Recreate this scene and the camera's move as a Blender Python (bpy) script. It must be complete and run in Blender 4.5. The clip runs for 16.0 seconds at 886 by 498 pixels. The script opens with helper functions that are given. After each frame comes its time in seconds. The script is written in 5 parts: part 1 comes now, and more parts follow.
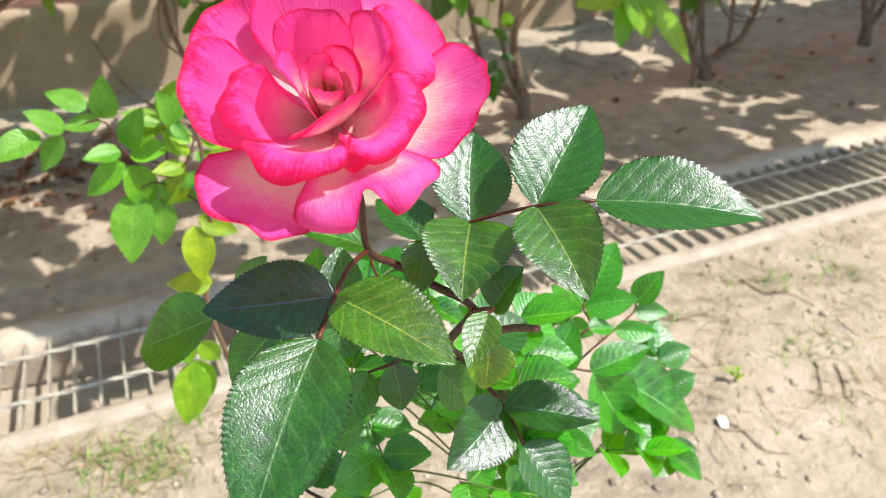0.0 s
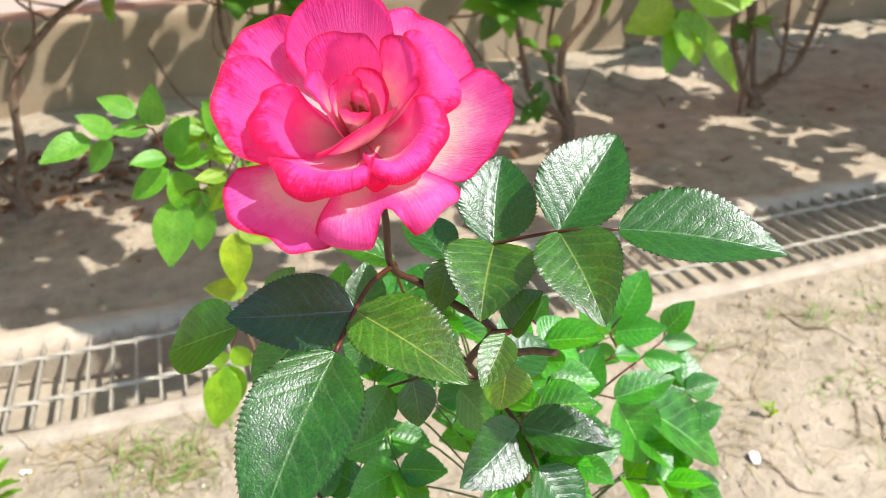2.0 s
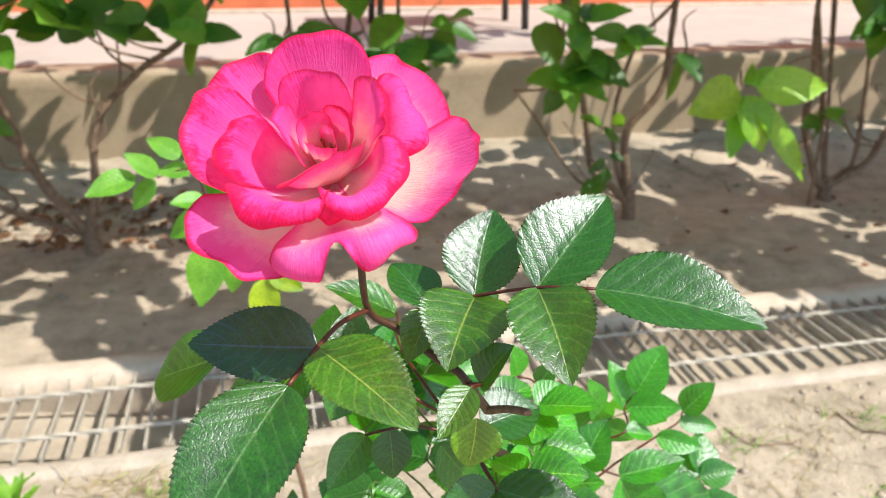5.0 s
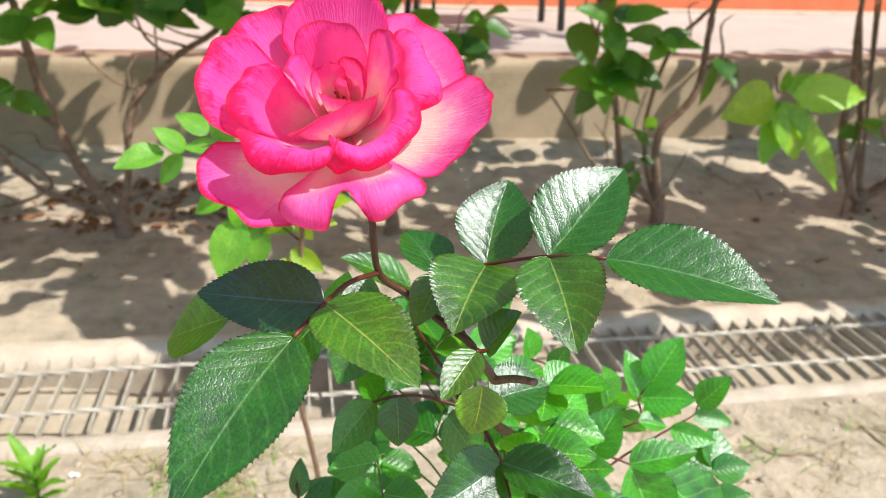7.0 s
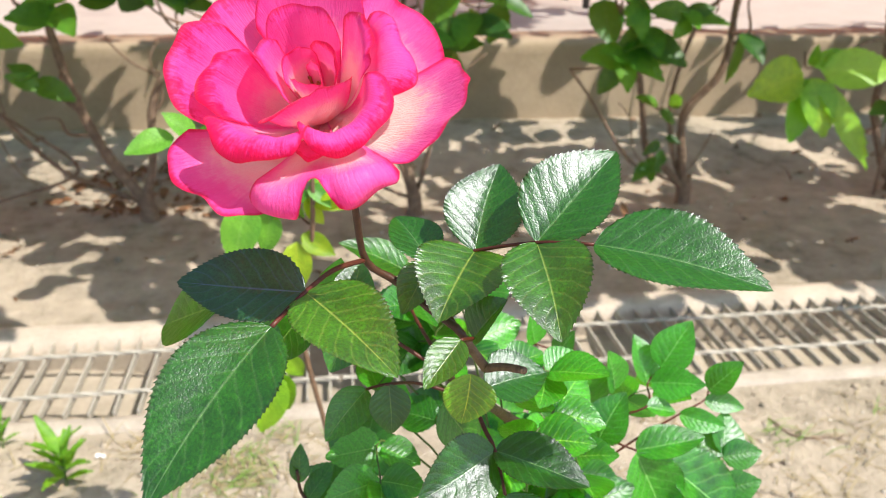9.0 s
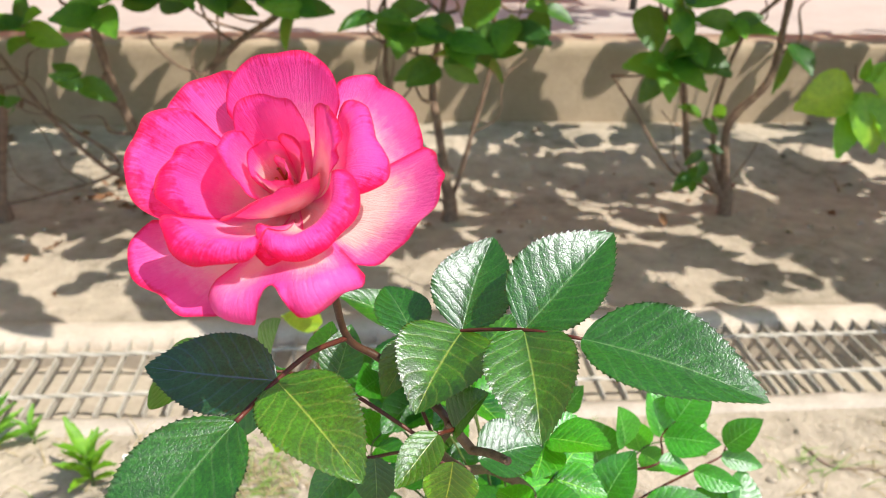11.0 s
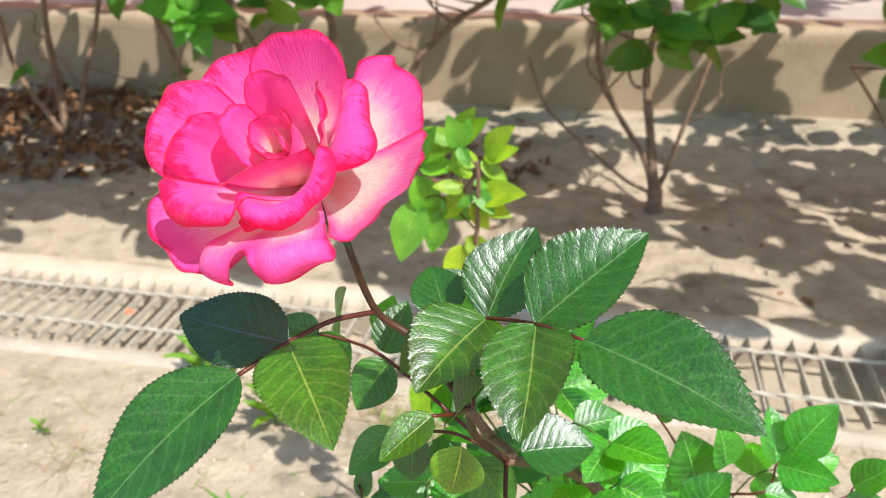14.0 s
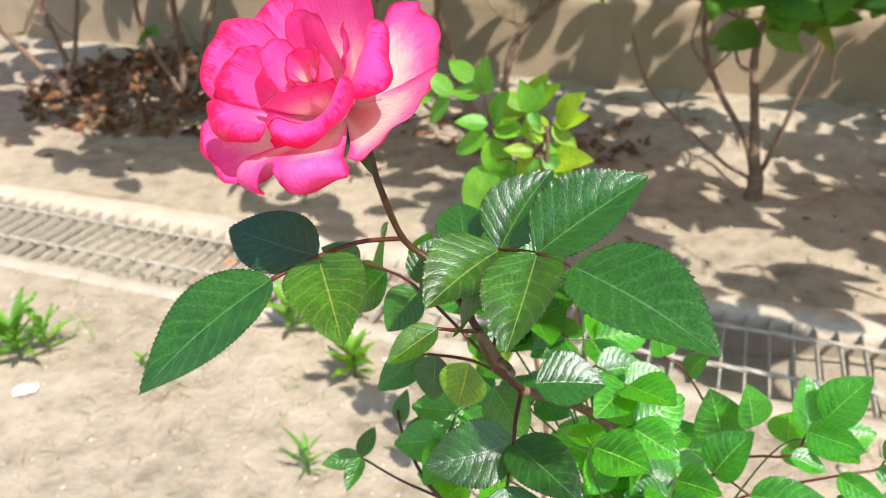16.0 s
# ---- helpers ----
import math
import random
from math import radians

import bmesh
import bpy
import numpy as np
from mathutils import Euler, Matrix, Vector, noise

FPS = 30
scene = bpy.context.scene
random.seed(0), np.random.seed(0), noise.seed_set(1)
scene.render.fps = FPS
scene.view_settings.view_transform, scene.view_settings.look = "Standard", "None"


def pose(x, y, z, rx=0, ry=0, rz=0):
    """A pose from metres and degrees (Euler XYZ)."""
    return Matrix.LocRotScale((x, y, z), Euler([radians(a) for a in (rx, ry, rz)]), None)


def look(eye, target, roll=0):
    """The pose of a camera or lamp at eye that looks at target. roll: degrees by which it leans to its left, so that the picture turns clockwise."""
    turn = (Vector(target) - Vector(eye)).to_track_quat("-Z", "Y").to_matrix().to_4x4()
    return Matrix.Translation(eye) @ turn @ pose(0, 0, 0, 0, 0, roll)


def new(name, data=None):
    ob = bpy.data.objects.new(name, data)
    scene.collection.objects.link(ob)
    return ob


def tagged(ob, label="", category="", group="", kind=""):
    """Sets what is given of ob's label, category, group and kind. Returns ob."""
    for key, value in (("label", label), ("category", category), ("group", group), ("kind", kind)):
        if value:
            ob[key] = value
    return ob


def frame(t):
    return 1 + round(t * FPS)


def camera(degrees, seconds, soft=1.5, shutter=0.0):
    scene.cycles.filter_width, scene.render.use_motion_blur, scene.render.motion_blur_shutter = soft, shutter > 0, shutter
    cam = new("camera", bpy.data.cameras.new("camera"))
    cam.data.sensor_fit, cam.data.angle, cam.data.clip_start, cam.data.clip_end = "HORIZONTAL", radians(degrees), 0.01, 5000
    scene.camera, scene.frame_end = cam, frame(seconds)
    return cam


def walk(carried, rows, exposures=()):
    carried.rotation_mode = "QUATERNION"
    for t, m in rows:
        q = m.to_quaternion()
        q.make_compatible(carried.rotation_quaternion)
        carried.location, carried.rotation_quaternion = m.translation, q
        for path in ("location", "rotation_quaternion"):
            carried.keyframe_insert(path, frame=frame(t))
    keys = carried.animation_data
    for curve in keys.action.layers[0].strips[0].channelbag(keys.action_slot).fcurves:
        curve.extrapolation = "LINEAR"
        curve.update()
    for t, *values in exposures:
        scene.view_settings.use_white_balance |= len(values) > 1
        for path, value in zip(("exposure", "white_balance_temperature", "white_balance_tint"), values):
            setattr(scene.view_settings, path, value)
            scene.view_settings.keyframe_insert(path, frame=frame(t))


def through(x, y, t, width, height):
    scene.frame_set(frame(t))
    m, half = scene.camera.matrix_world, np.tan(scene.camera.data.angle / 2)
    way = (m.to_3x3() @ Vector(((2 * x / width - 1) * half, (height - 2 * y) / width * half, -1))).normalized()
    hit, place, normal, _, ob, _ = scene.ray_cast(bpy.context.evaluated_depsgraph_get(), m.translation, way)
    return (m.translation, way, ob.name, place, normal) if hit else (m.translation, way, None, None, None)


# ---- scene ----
EXPOSURE = 0.67
cam = camera(57.72, 16.0, soft=0.3)
PATH = [
    (0.0, -0.0010, 0.0090, 0.8026, 60.56, 2.52, -22.60),
    (0.5, -0.0009, 0.0057, 0.8051, 61.20, 2.09, -21.35),
    (1.0, -0.0026, 0.0044, 0.8036, 61.86, 1.56, -20.06),
    (1.5, -0.0016, 0.0036, 0.8034, 61.71, 1.43, -19.44),
    (2.0, 0.0039, 0.0034, 0.8057, 61.88, 1.45, -18.75),
    (2.5, 0.0118, 0.0007, 0.8105, 62.68, 1.31, -18.00),
    (3.0, 0.0142, -0.0052, 0.8078, 63.72, 0.84, -17.35),
    (3.5, 0.0149, -0.0090, 0.8014, 65.37, 0.40, -16.51),
    (4.0, 0.0235, -0.0076, 0.8003, 66.62, 0.16, -15.19),
    (6.5, 0.0359, -0.0108, 0.7883, 66.96, -1.75, -10.47),
    (7.0, 0.0382, -0.0140, 0.7856, 66.96, -1.99, -9.97),
    (7.5, 0.0509, -0.0083, 0.7930, 66.42, -2.11, -9.20),
    (8.0, 0.0507, -0.0038, 0.7967, 65.85, -2.00, -9.09),
    (8.5, 0.0469, -0.0104, 0.7889, 65.87, -1.48, -9.10),
    (9.0, 0.0541, -0.0109, 0.7857, 65.57, -0.85, -8.25),
    (11.5, 0.0774, 0.0137, 0.8115, 64.99, -0.90, -3.77),
    (12.0, 0.0805, 0.0024, 0.8063, 65.97, -0.35, -1.78),
    (12.5, 0.0959, 0.0109, 0.8126, 66.20, -0.03, 2.52),
    (13.0, 0.1115, 0.0214, 0.8184, 65.38, 0.53, 5.50),
    (13.5, 0.1253, 0.0233, 0.8116, 64.45, 0.57, 8.92),
    (14.0, 0.1435, 0.0156, 0.8090, 63.77, 0.88, 11.72),
    (14.5, 0.1577, 0.0189, 0.8151, 63.27, 1.27, 13.70),
    (15.0, 0.1696, 0.0148, 0.8183, 63.37, 1.88, 15.74),
    (15.5, 0.1748, 0.0028, 0.8145, 63.07, 1.28, 17.91),
    (16.0, 0.1818, -0.0083, 0.8060, 62.34, 0.88, 19.83),
]
walk(cam, [(t, pose(x, y, z, rx, ry, rz)) for t, x, y, z, rx, ry, rz in PATH], [(0.0, EXPOSURE)])
cam.data.dof.use_dof = True
cam.data.dof.focus_distance, cam.data.dof.aperture_fstop = 0.270, 20.0
# world, sun and exposure
world = bpy.data.worlds.new("sky")
scene.world = world
world.use_nodes = True
wn = world.node_tree
sky = wn.nodes.new("ShaderNodeTexSky")
sky.sky_type = "NISHITA"
sky.sun_disc = False
sky.dust_density = 1.4                              # a hazy day
SUN = Vector((0.53, -0.48, 1.0)).normalized()       # the way towards the sun
sky.sun_elevation = math.asin(SUN.z)
sky.sun_rotation = math.atan2(SUN.x, SUN.y)
wn.links.new(sky.outputs[0], wn.nodes["Background"].inputs[0])
wn.nodes["Background"].inputs[1].default_value = 0.134
sun_data = bpy.data.lights.new("sun", "SUN")
sun_data.energy, sun_data.angle, sun_data.color = 4.3, radians(0.53), (1.0, 0.937, 0.822)
sun = new("sun", sun_data)
sun.matrix_world = look((0, 0, 6), Vector((0, 0, 6)) - SUN)


# ---- materials ----
def material(name, rough=0.6, spec=0.5):
    m = bpy.data.materials.new(name)
    m.use_nodes = True
    nt = m.node_tree
    b = nt.nodes["Principled BSDF"]
    b.inputs["Roughness"].default_value = rough
    b.inputs["Specular IOR Level"].default_value = spec
    return m, nt, b


def node(nt, kind, **sets):
    n = nt.nodes.new(kind)
    for k, v in sets.items():
        key = int(k[1:]) if k[0] == "i" and k[1:].isdigit() else k.replace("_", " ")
        n.inputs[key].default_value = v
    return n


def link(nt, a, b):
    nt.links.new(a, b)


def math_node(nt, op, a, b=None, c=None, clamp=False):
    n = nt.nodes.new("ShaderNodeMath")
    n.operation, n.use_clamp = op, clamp
    for i, v in enumerate((a, b, c)):
        if v is None:
            continue
        if isinstance(v, (int, float)):
            n.inputs[i].default_value = v
        else:
            nt.links.new(v, n.inputs[i])
    return n.outputs[0]


def ramp(nt, fac, stops):
    r = nt.nodes.new("ShaderNodeValToRGB")
    e = r.color_ramp.elements
    while len(e) < len(stops):
        e.new(0.5)
    for el, (p, c) in zip(e, stops):
        el.position = p
        el.color = (*c, 1) if len(c) == 3 else c
    nt.links.new(fac, r.inputs[0])
    return r.outputs[0]


def noise_tex(nt, scale, detail=4, rough=0.6, vec=None, out=0):
    n = node(nt, "ShaderNodeTexNoise", Scale=scale, Detail=detail, Roughness=rough)
    if vec is not None:
        nt.links.new(vec, n.inputs["Vector"])
    return n.outputs[out]


def mix(nt, fac, a, b, blend="MIX"):
    n = nt.nodes.new("ShaderNodeMix")
    n.data_type, n.blend_type = "RGBA", blend
    for sock, v in ((n.inputs["Factor"], fac), (n.inputs[6], a), (n.inputs[7], b)):
        if isinstance(v, (int, float)):
            sock.default_value = v
        elif isinstance(v, tuple):
            sock.default_value = (*v, 1) if len(v) == 3 else v
        else:
            nt.links.new(v, sock)
    return n.outputs[2]


def bump(nt, height, strength, distance, b, normal=None):
    n = node(nt, "ShaderNodeBump", Strength=strength, Distance=distance)
    nt.links.new(height, n.inputs["Height"])
    if normal is not None:
        nt.links.new(normal, n.inputs["Normal"])
    if b is not None:
        nt.links.new(n.outputs[0], b.inputs["Normal"])
    return n.outputs[0]


def position(nt):
    return nt.nodes.new("ShaderNodeNewGeometry").outputs["Position"]


def leaf_material(name, dark, light, vein, rough, through_col, through=0.25, veins=9.0, wrinkle=1.0, spec=0.5, ior=1.5, sheen=(0.9, 0.97, 1.0), margin=0.0):
    """A leaf blade: UV runs along the midrib (u) and across it (v, 0.5 on the midrib)."""
    m, nt, b = material(name, rough, spec)
    uv = nt.nodes.new("ShaderNodeTexCoord").outputs["UV"]
    sep = nt.nodes.new("ShaderNodeSeparateXYZ")
    link(nt, uv, sep.inputs[0])
    u, v = sep.outputs[0], sep.outputs[1]
    av = math_node(nt, "MULTIPLY", math_node(nt, "ABSOLUTE", math_node(nt, "SUBTRACT", v, 0.5)), 2.0)
    wob = math_node(nt, "MULTIPLY", noise_tex(nt, 6, 2, 0.5, uv), 0.10)
    ph = math_node(nt, "ADD", math_node(nt, "MULTIPLY", u, veins), math_node(nt, "MULTIPLY", av, -veins * 0.26))
    ph = math_node(nt, "FRACT", math_node(nt, "ADD", ph, math_node(nt, "MULTIPLY", wob, veins * 0.5)))
    side = math_node(nt, "ABSOLUTE", math_node(nt, "SUBTRACT", ph, 0.5))
    side = math_node(nt, "SUBTRACT", 1.0, math_node(nt, "MULTIPLY", side, 8.0), clamp=True)
    mid = math_node(nt, "SUBTRACT", 1.0, math_node(nt, "MULTIPLY", av, 26.0), clamp=True)
    rib = math_node(nt, "MAXIMUM", math_node(nt, "MULTIPLY", side, 0.5), mid)
    pillow = math_node(nt, "ABSOLUTE", math_node(nt, "SUBTRACT", ph, 0.5))
    info = nt.nodes.new("ShaderNodeObjectInfo")
    obj = nt.nodes.new("ShaderNodeTexCoord").outputs["Object"]
    tone = noise_tex(nt, 70, 4, 0.65, obj)
    tone = math_node(nt, "ADD", math_node(nt, "MULTIPLY", math_node(nt, "SUBTRACT", math_node(nt, "MULTIPLY", tone, 1.8), 0.4), 0.9), math_node(nt, "MULTIPLY", math_node(nt, "SUBTRACT", info.outputs["Random"], 0.5), 0.55))
    isl = nt.nodes.new("ShaderNodeNewGeometry").outputs["Random Per Island"]
    tone = math_node(nt, "ADD", tone, math_node(nt, "MULTIPLY", math_node(nt, "SUBTRACT", isl, 0.5), 0.5))
    col = ramp(nt, tone, [(0.2, dark), (0.8, light)])
    speck = ramp(nt, noise_tex(nt, 950, 3, 0.7, obj), [(0.38, (0.40, 0.40, 0.40)), (0.60, (1.4, 1.4, 1.4))])
    col = mix(nt, 0.8, col, speck, "MULTIPLY")
    col = mix(nt, math_node(nt, "ADD", math_node(nt, "MULTIPLY", mid, 0.58), math_node(nt, "MULTIPLY", side, 0.16)), col, vein)
    net = node(nt, "ShaderNodeTexVoronoi", Scale=520.0)
    net.feature = "DISTANCE_TO_EDGE"
    link(nt, obj, net.inputs["Vector"])
    web = ramp(nt, net.outputs["Distance"], [(0.02, (1.45, 1.40, 1.3)), (0.16, (0.88, 0.88, 0.88))])
    col = mix(nt, 0.38, col, web, "MULTIPLY")
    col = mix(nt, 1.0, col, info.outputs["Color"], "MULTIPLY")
    hem = math_node(nt, "MULTIPLY", math_node(nt, "SUBTRACT", av, 0.95), 16.0, clamp=True)
    col = mix(nt, math_node(nt, "MULTIPLY", hem, margin), col, (0.035, 0.016, 0.010))
    link(nt, col, b.inputs["Base Color"])
    vor = node(nt, "ShaderNodeTexVoronoi", Scale=1900.0)
    vor.feature = "SMOOTH_F1"
    link(nt, obj, vor.inputs["Vector"])
    h = math_node(nt, "MULTIPLY", math_node(nt, "MULTIPLY", pillow, math_node(nt, "SUBTRACT", 1.0, pillow)), 2.6)
    h = math_node(nt, "SUBTRACT", h, math_node(nt, "MULTIPLY", vor.outputs["Distance"], 0.35))
    h = math_node(nt, "ADD", h, math_node(nt, "MULTIPLY", noise_tex(nt, 1100, 3, 0.65, obj), 0.40))
    h = math_node(nt, "SUBTRACT", h, math_node(nt, "MULTIPLY", mid, 0.5))
    h = math_node(nt, "ADD", h, math_node(nt, "MULTIPLY", math_node(nt, "MINIMUM", net.outputs["Distance"], 0.2), 0.9))
    wr = nt.nodes.new("ShaderNodeCombineXYZ")
    slant = math_node(nt, "ADD", math_node(nt, "MULTIPLY", u, veins * 6.5), math_node(nt, "MULTIPLY", av, -veins * 1.7))
    link(nt, slant, wr.inputs[0])
    link(nt, math_node(nt, "MULTIPLY", v, 9.0), wr.inputs[1])
    link(nt, math_node(nt, "MULTIPLY", info.outputs["Random"], 40.0), wr.inputs[2])
    h = math_node(nt, "ADD", h, math_node(nt, "MULTIPLY", noise_tex(nt, 1.0, 3, 0.6, wr.outputs[0]), 0.42 * wrinkle))
    nrm = bump(nt, h, 0.40 * wrinkle, 0.00045, b)
    b.inputs["Specular Tint"].default_value = (*sheen, 1)
    r = math_node(nt, "ADD", rough - 0.06, math_node(nt, "MULTIPLY", noise_tex(nt, 160, 3, 0.6, obj), 0.16))
    link(nt, r, b.inputs["Roughness"])
    b.inputs["IOR"].default_value = ior
    tr = node(nt, "ShaderNodeBsdfTranslucent")
    link(nt, mix(nt, 1.0, mix(nt, math_node(nt, "MULTIPLY", rib, 0.5), through_col, vein), info.outputs["Color"], "MULTIPLY"), tr.inputs["Color"])
    link(nt, nrm, tr.inputs["Normal"])
    ms = node(nt, "ShaderNodeMixShader", i0=through)
    link(nt, b.outputs[0], ms.inputs[1])
    link(nt, tr.outputs[0], ms.inputs[2])
    link(nt, ms.outputs[0], nt.nodes["Material Output"].inputs["Surface"])
    return m


M_LEAF = leaf_material("rose_leaf", (0.0006, 0.011, 0.0015), (0.0138, 0.088, 0.0042), (0.13, 0.26, 0.08), 0.325, (0.15, 0.50, 0.02), 0.18, veins=8.0, spec=0.63, ior=1.6, sheen=(0.84, 0.84, 1.0), margin=0.7)
M_YOUNG = leaf_material("young_leaf", (0.045, 0.19, 0.016), (0.145, 0.38, 0.034), (0.26, 0.46, 0.10), 0.38, (0.28, 0.60, 0.03), 0.32, wrinkle=0.8)
M_SHRUB = leaf_material("shrub_leaf", (0.024, 0.14, 0.018), (0.14, 0.34, 0.034), (0.18, 0.34, 0.10), 0.40, (0.28, 0.58, 0.04), 0.38, veins=7.0, wrinkle=0.4)
M_WEED = leaf_material("weed_leaf", (0.07, 0.22, 0.02), (0.18, 0.40, 0.04), (0.25, 0.45, 0.10), 0.5, (0.30, 0.55, 0.03), 0.3, wrinkle=0.3)


def node_color(nt, vec):
    """A slow warp that bends a pattern out of its straight lines."""
    n = nt.nodes.new("ShaderNodeTexNoise")
    n.inputs["Scale"].default_value = 90.0
    n.inputs["Detail"].default_value = 3.0
    link(nt, vec, n.inputs["Vector"])
    return n.outputs["Color"]


def petal_material():
    """UV: u from the claw (0) to the rim (1), v across."""
    m, nt, b = material("rose_petal", 0.55, 0.25)
    uv = nt.nodes.new("ShaderNodeTexCoord").outputs["UV"]
    sep = nt.nodes.new("ShaderNodeSeparateXYZ")
    link(nt, uv, sep.inputs[0])
    u, v = sep.outputs[0], sep.outputs[1]
    obj = nt.nodes.new("ShaderNodeTexCoord").outputs["Object"]
    info = nt.nodes.new("ShaderNodeObjectInfo")
    av = math_node(nt, "MULTIPLY", math_node(nt, "ABSOLUTE", math_node(nt, "SUBTRACT", v, 0.5)), 2.0)
    edge = math_node(nt, "MAXIMUM", u, math_node(nt, "ADD", math_node(nt, "MULTIPLY", math_node(nt, "POWER", av, 2.0), 0.55), math_node(nt, "MULTIPLY", u, 0.5)))
    mp = node(nt, "ShaderNodeMapping", Scale=(6.0, 58.0, 1.0))
    link(nt, mix(nt, 0.045, uv, node_color(nt, obj)), mp.inputs[0])
    streak = noise_tex(nt, 1.0, 4, 0.6, mp.outputs[0])
    g = math_node(nt, "ADD", edge, math_node(nt, "MULTIPLY", math_node(nt, "SUBTRACT", streak, 0.5), 0.15))
    g = math_node(nt, "ADD", g, math_node(nt, "MULTIPLY", math_node(nt, "SUBTRACT", noise_tex(nt, 330, 4, 0.70, obj), 0.5), 0.22))
    g = math_node(nt, "ADD", g, math_node(nt, "MULTIPLY", math_node(nt, "SUBTRACT", info.outputs["Random"], 0.5), 0.10))
    g = math_node(nt, "ADD", g, math_node(nt, "MULTIPLY", math_node(nt, "SUBTRACT", noise_tex(nt, 75, 3, 0.6, obj), 0.5), 0.20))
    col = ramp(nt, g, [(0.10, (0.95, 0.40, 0.36)), (0.36, (0.96, 0.82, 0.76)), (0.50, (0.96, 0.64, 0.65)), (0.61, (0.95, 0.34, 0.60)), (0.74, (0.94, 0.13, 0.47)), (0.93, (0.92, 0.060, 0.37)), (0.99, (0.76, 0.005, 0.12))])
    rim = node(nt, "ShaderNodeAttribute")
    rim.attribute_name = "rim"
    hem = math_node(nt, "ADD", rim.outputs["Fac"], math_node(nt, "MULTIPLY", math_node(nt, "SUBTRACT", noise_tex(nt, 260, 3, 0.6, obj), 0.5), 0.035))
    hem = math_node(nt, "MULTIPLY", math_node(nt, "SUBTRACT", hem, 0.964), 30.0, clamp=True)
    col = mix(nt, math_node(nt, "MULTIPLY", hem, 0.85), col, (0.70, 0.006, 0.075))
    link(nt, col, b.inputs["Base Color"])
    b.inputs["Sheen Weight"].default_value = 0.15
    b.inputs["Sheen Roughness"].default_value = 0.4
    h = math_node(nt, "ADD", math_node(nt, "MULTIPLY", streak, 0.7), math_node(nt, "MULTIPLY", noise_tex(nt, 520, 4, 0.65, obj), 0.5))
    nrm = bump(nt, h, 0.75, 0.0008, b)
    tr = node(nt, "ShaderNodeBsdfTranslucent")
    link(nt, mix(nt, 0.45, col, (1.0, 0.10, 0.20)), tr.inputs["Color"])
    link(nt, nrm, tr.inputs["Normal"])
    ms = node(nt, "ShaderNodeMixShader", i0=0.42)
    link(nt, b.outputs[0], ms.inputs[1])
    link(nt, tr.outputs[0], ms.inputs[2])
    link(nt, ms.outputs[0], nt.nodes["Material Output"].inputs["Surface"])
    return m


M_PETAL = petal_material()


def plain(name, dark, light, rough=0.7, scale=30.0, bump_amt=0.4, bump_dist=0.003, fine=6.0, spec=0.4):
    """A surface of two tones, varied at two scales, with a fine relief."""
    m, nt, b = material(name, rough, spec)
    obj = position(nt)
    big = noise_tex(nt, scale, 4, 0.6, obj)
    small = noise_tex(nt, scale * fine, 4, 0.65, obj)
    f = math_node(nt, "ADD", math_node(nt, "MULTIPLY", big, 0.65), math_node(nt, "MULTIPLY", small, 0.35))
    link(nt, ramp(nt, f, [(0.30, dark), (0.68, light)]), b.inputs["Base Color"])
    h = math_node(nt, "ADD", math_node(nt, "MULTIPLY", big, 0.4), small)
    bump(nt, h, bump_amt, bump_dist, b)
    return m


M_STEM = plain("rose_stem", (0.035, 0.014, 0.009), (0.085, 0.036, 0.019), 0.45, 180, 0.3, 0.0005)
M_RACHIS = plain("red_petiole", (0.050, 0.012, 0.008), (0.12, 0.030, 0.016), 0.42, 200, 0.25, 0.0004)
M_GREENSTEM = plain("green_stem", (0.045, 0.095, 0.02), (0.12, 0.16, 0.045), 0.5, 150, 0.3, 0.0005)
M_CUT = plain("old_cane", (0.10, 0.055, 0.032), (0.24, 0.15, 0.095), 0.65, 240, 0.6, 0.0008)
M_BARK = plain("shrub_bark", (0.11, 0.070, 0.050), (0.32, 0.215, 0.150), 0.85, 60, 0.9, 0.003)
M_CONC = plain("weathered_concrete", (0.36, 0.30, 0.24), (0.58, 0.50, 0.42), 0.9, 14, 0.7, 0.003, 9)
M_KERB = plain("pale_kerb", (0.34, 0.29, 0.24), (0.52, 0.45, 0.385), 0.9, 22, 0.7, 0.003, 9)
M_WALL = plain("rendered_wall", (0.27, 0.205, 0.143), (0.385, 0.302, 0.217), 0.92, 6, 0.6, 0.003, 14)
M_TERRACE = plain("pale_paving", (0.34, 0.30, 0.275), (0.46, 0.41, 0.38), 0.9, 3.0, 0.4, 0.003, 20)
M_STEEL = plain("galvanised_steel", (0.30, 0.275, 0.235), (0.50, 0.46, 0.395), 0.55, 60, 0.4, 0.001)
M_CHANNEL = plain("channel_concrete", (0.29, 0.245, 0.195), (0.45, 0.385, 0.31), 0.95, 20, 0.6, 0.004)
M_ORANGE = plain("orange_paint", (0.48, 0.12, 0.055), (0.62, 0.18, 0.085), 0.8, 8, 0.3, 0.002)
M_PAPER = plain("white_paper", (0.78, 0.77, 0.75), (0.88, 0.87, 0.85), 0.8, 60, 0.3, 0.001)
M_DRY = plain("dry_leaf", (0.085, 0.036, 0.018), (0.28, 0.14, 0.065), 0.8, 40, 0.5, 0.002)
M_STRAW = plain("dry_grass", (0.22, 0.17, 0.09), (0.42, 0.34, 0.19), 0.8, 60, 0.3, 0.001)
M_GRASS = plain("green_grass", (0.09, 0.19, 0.03), (0.22, 0.34, 0.06), 0.6, 60, 0.2, 0.001)
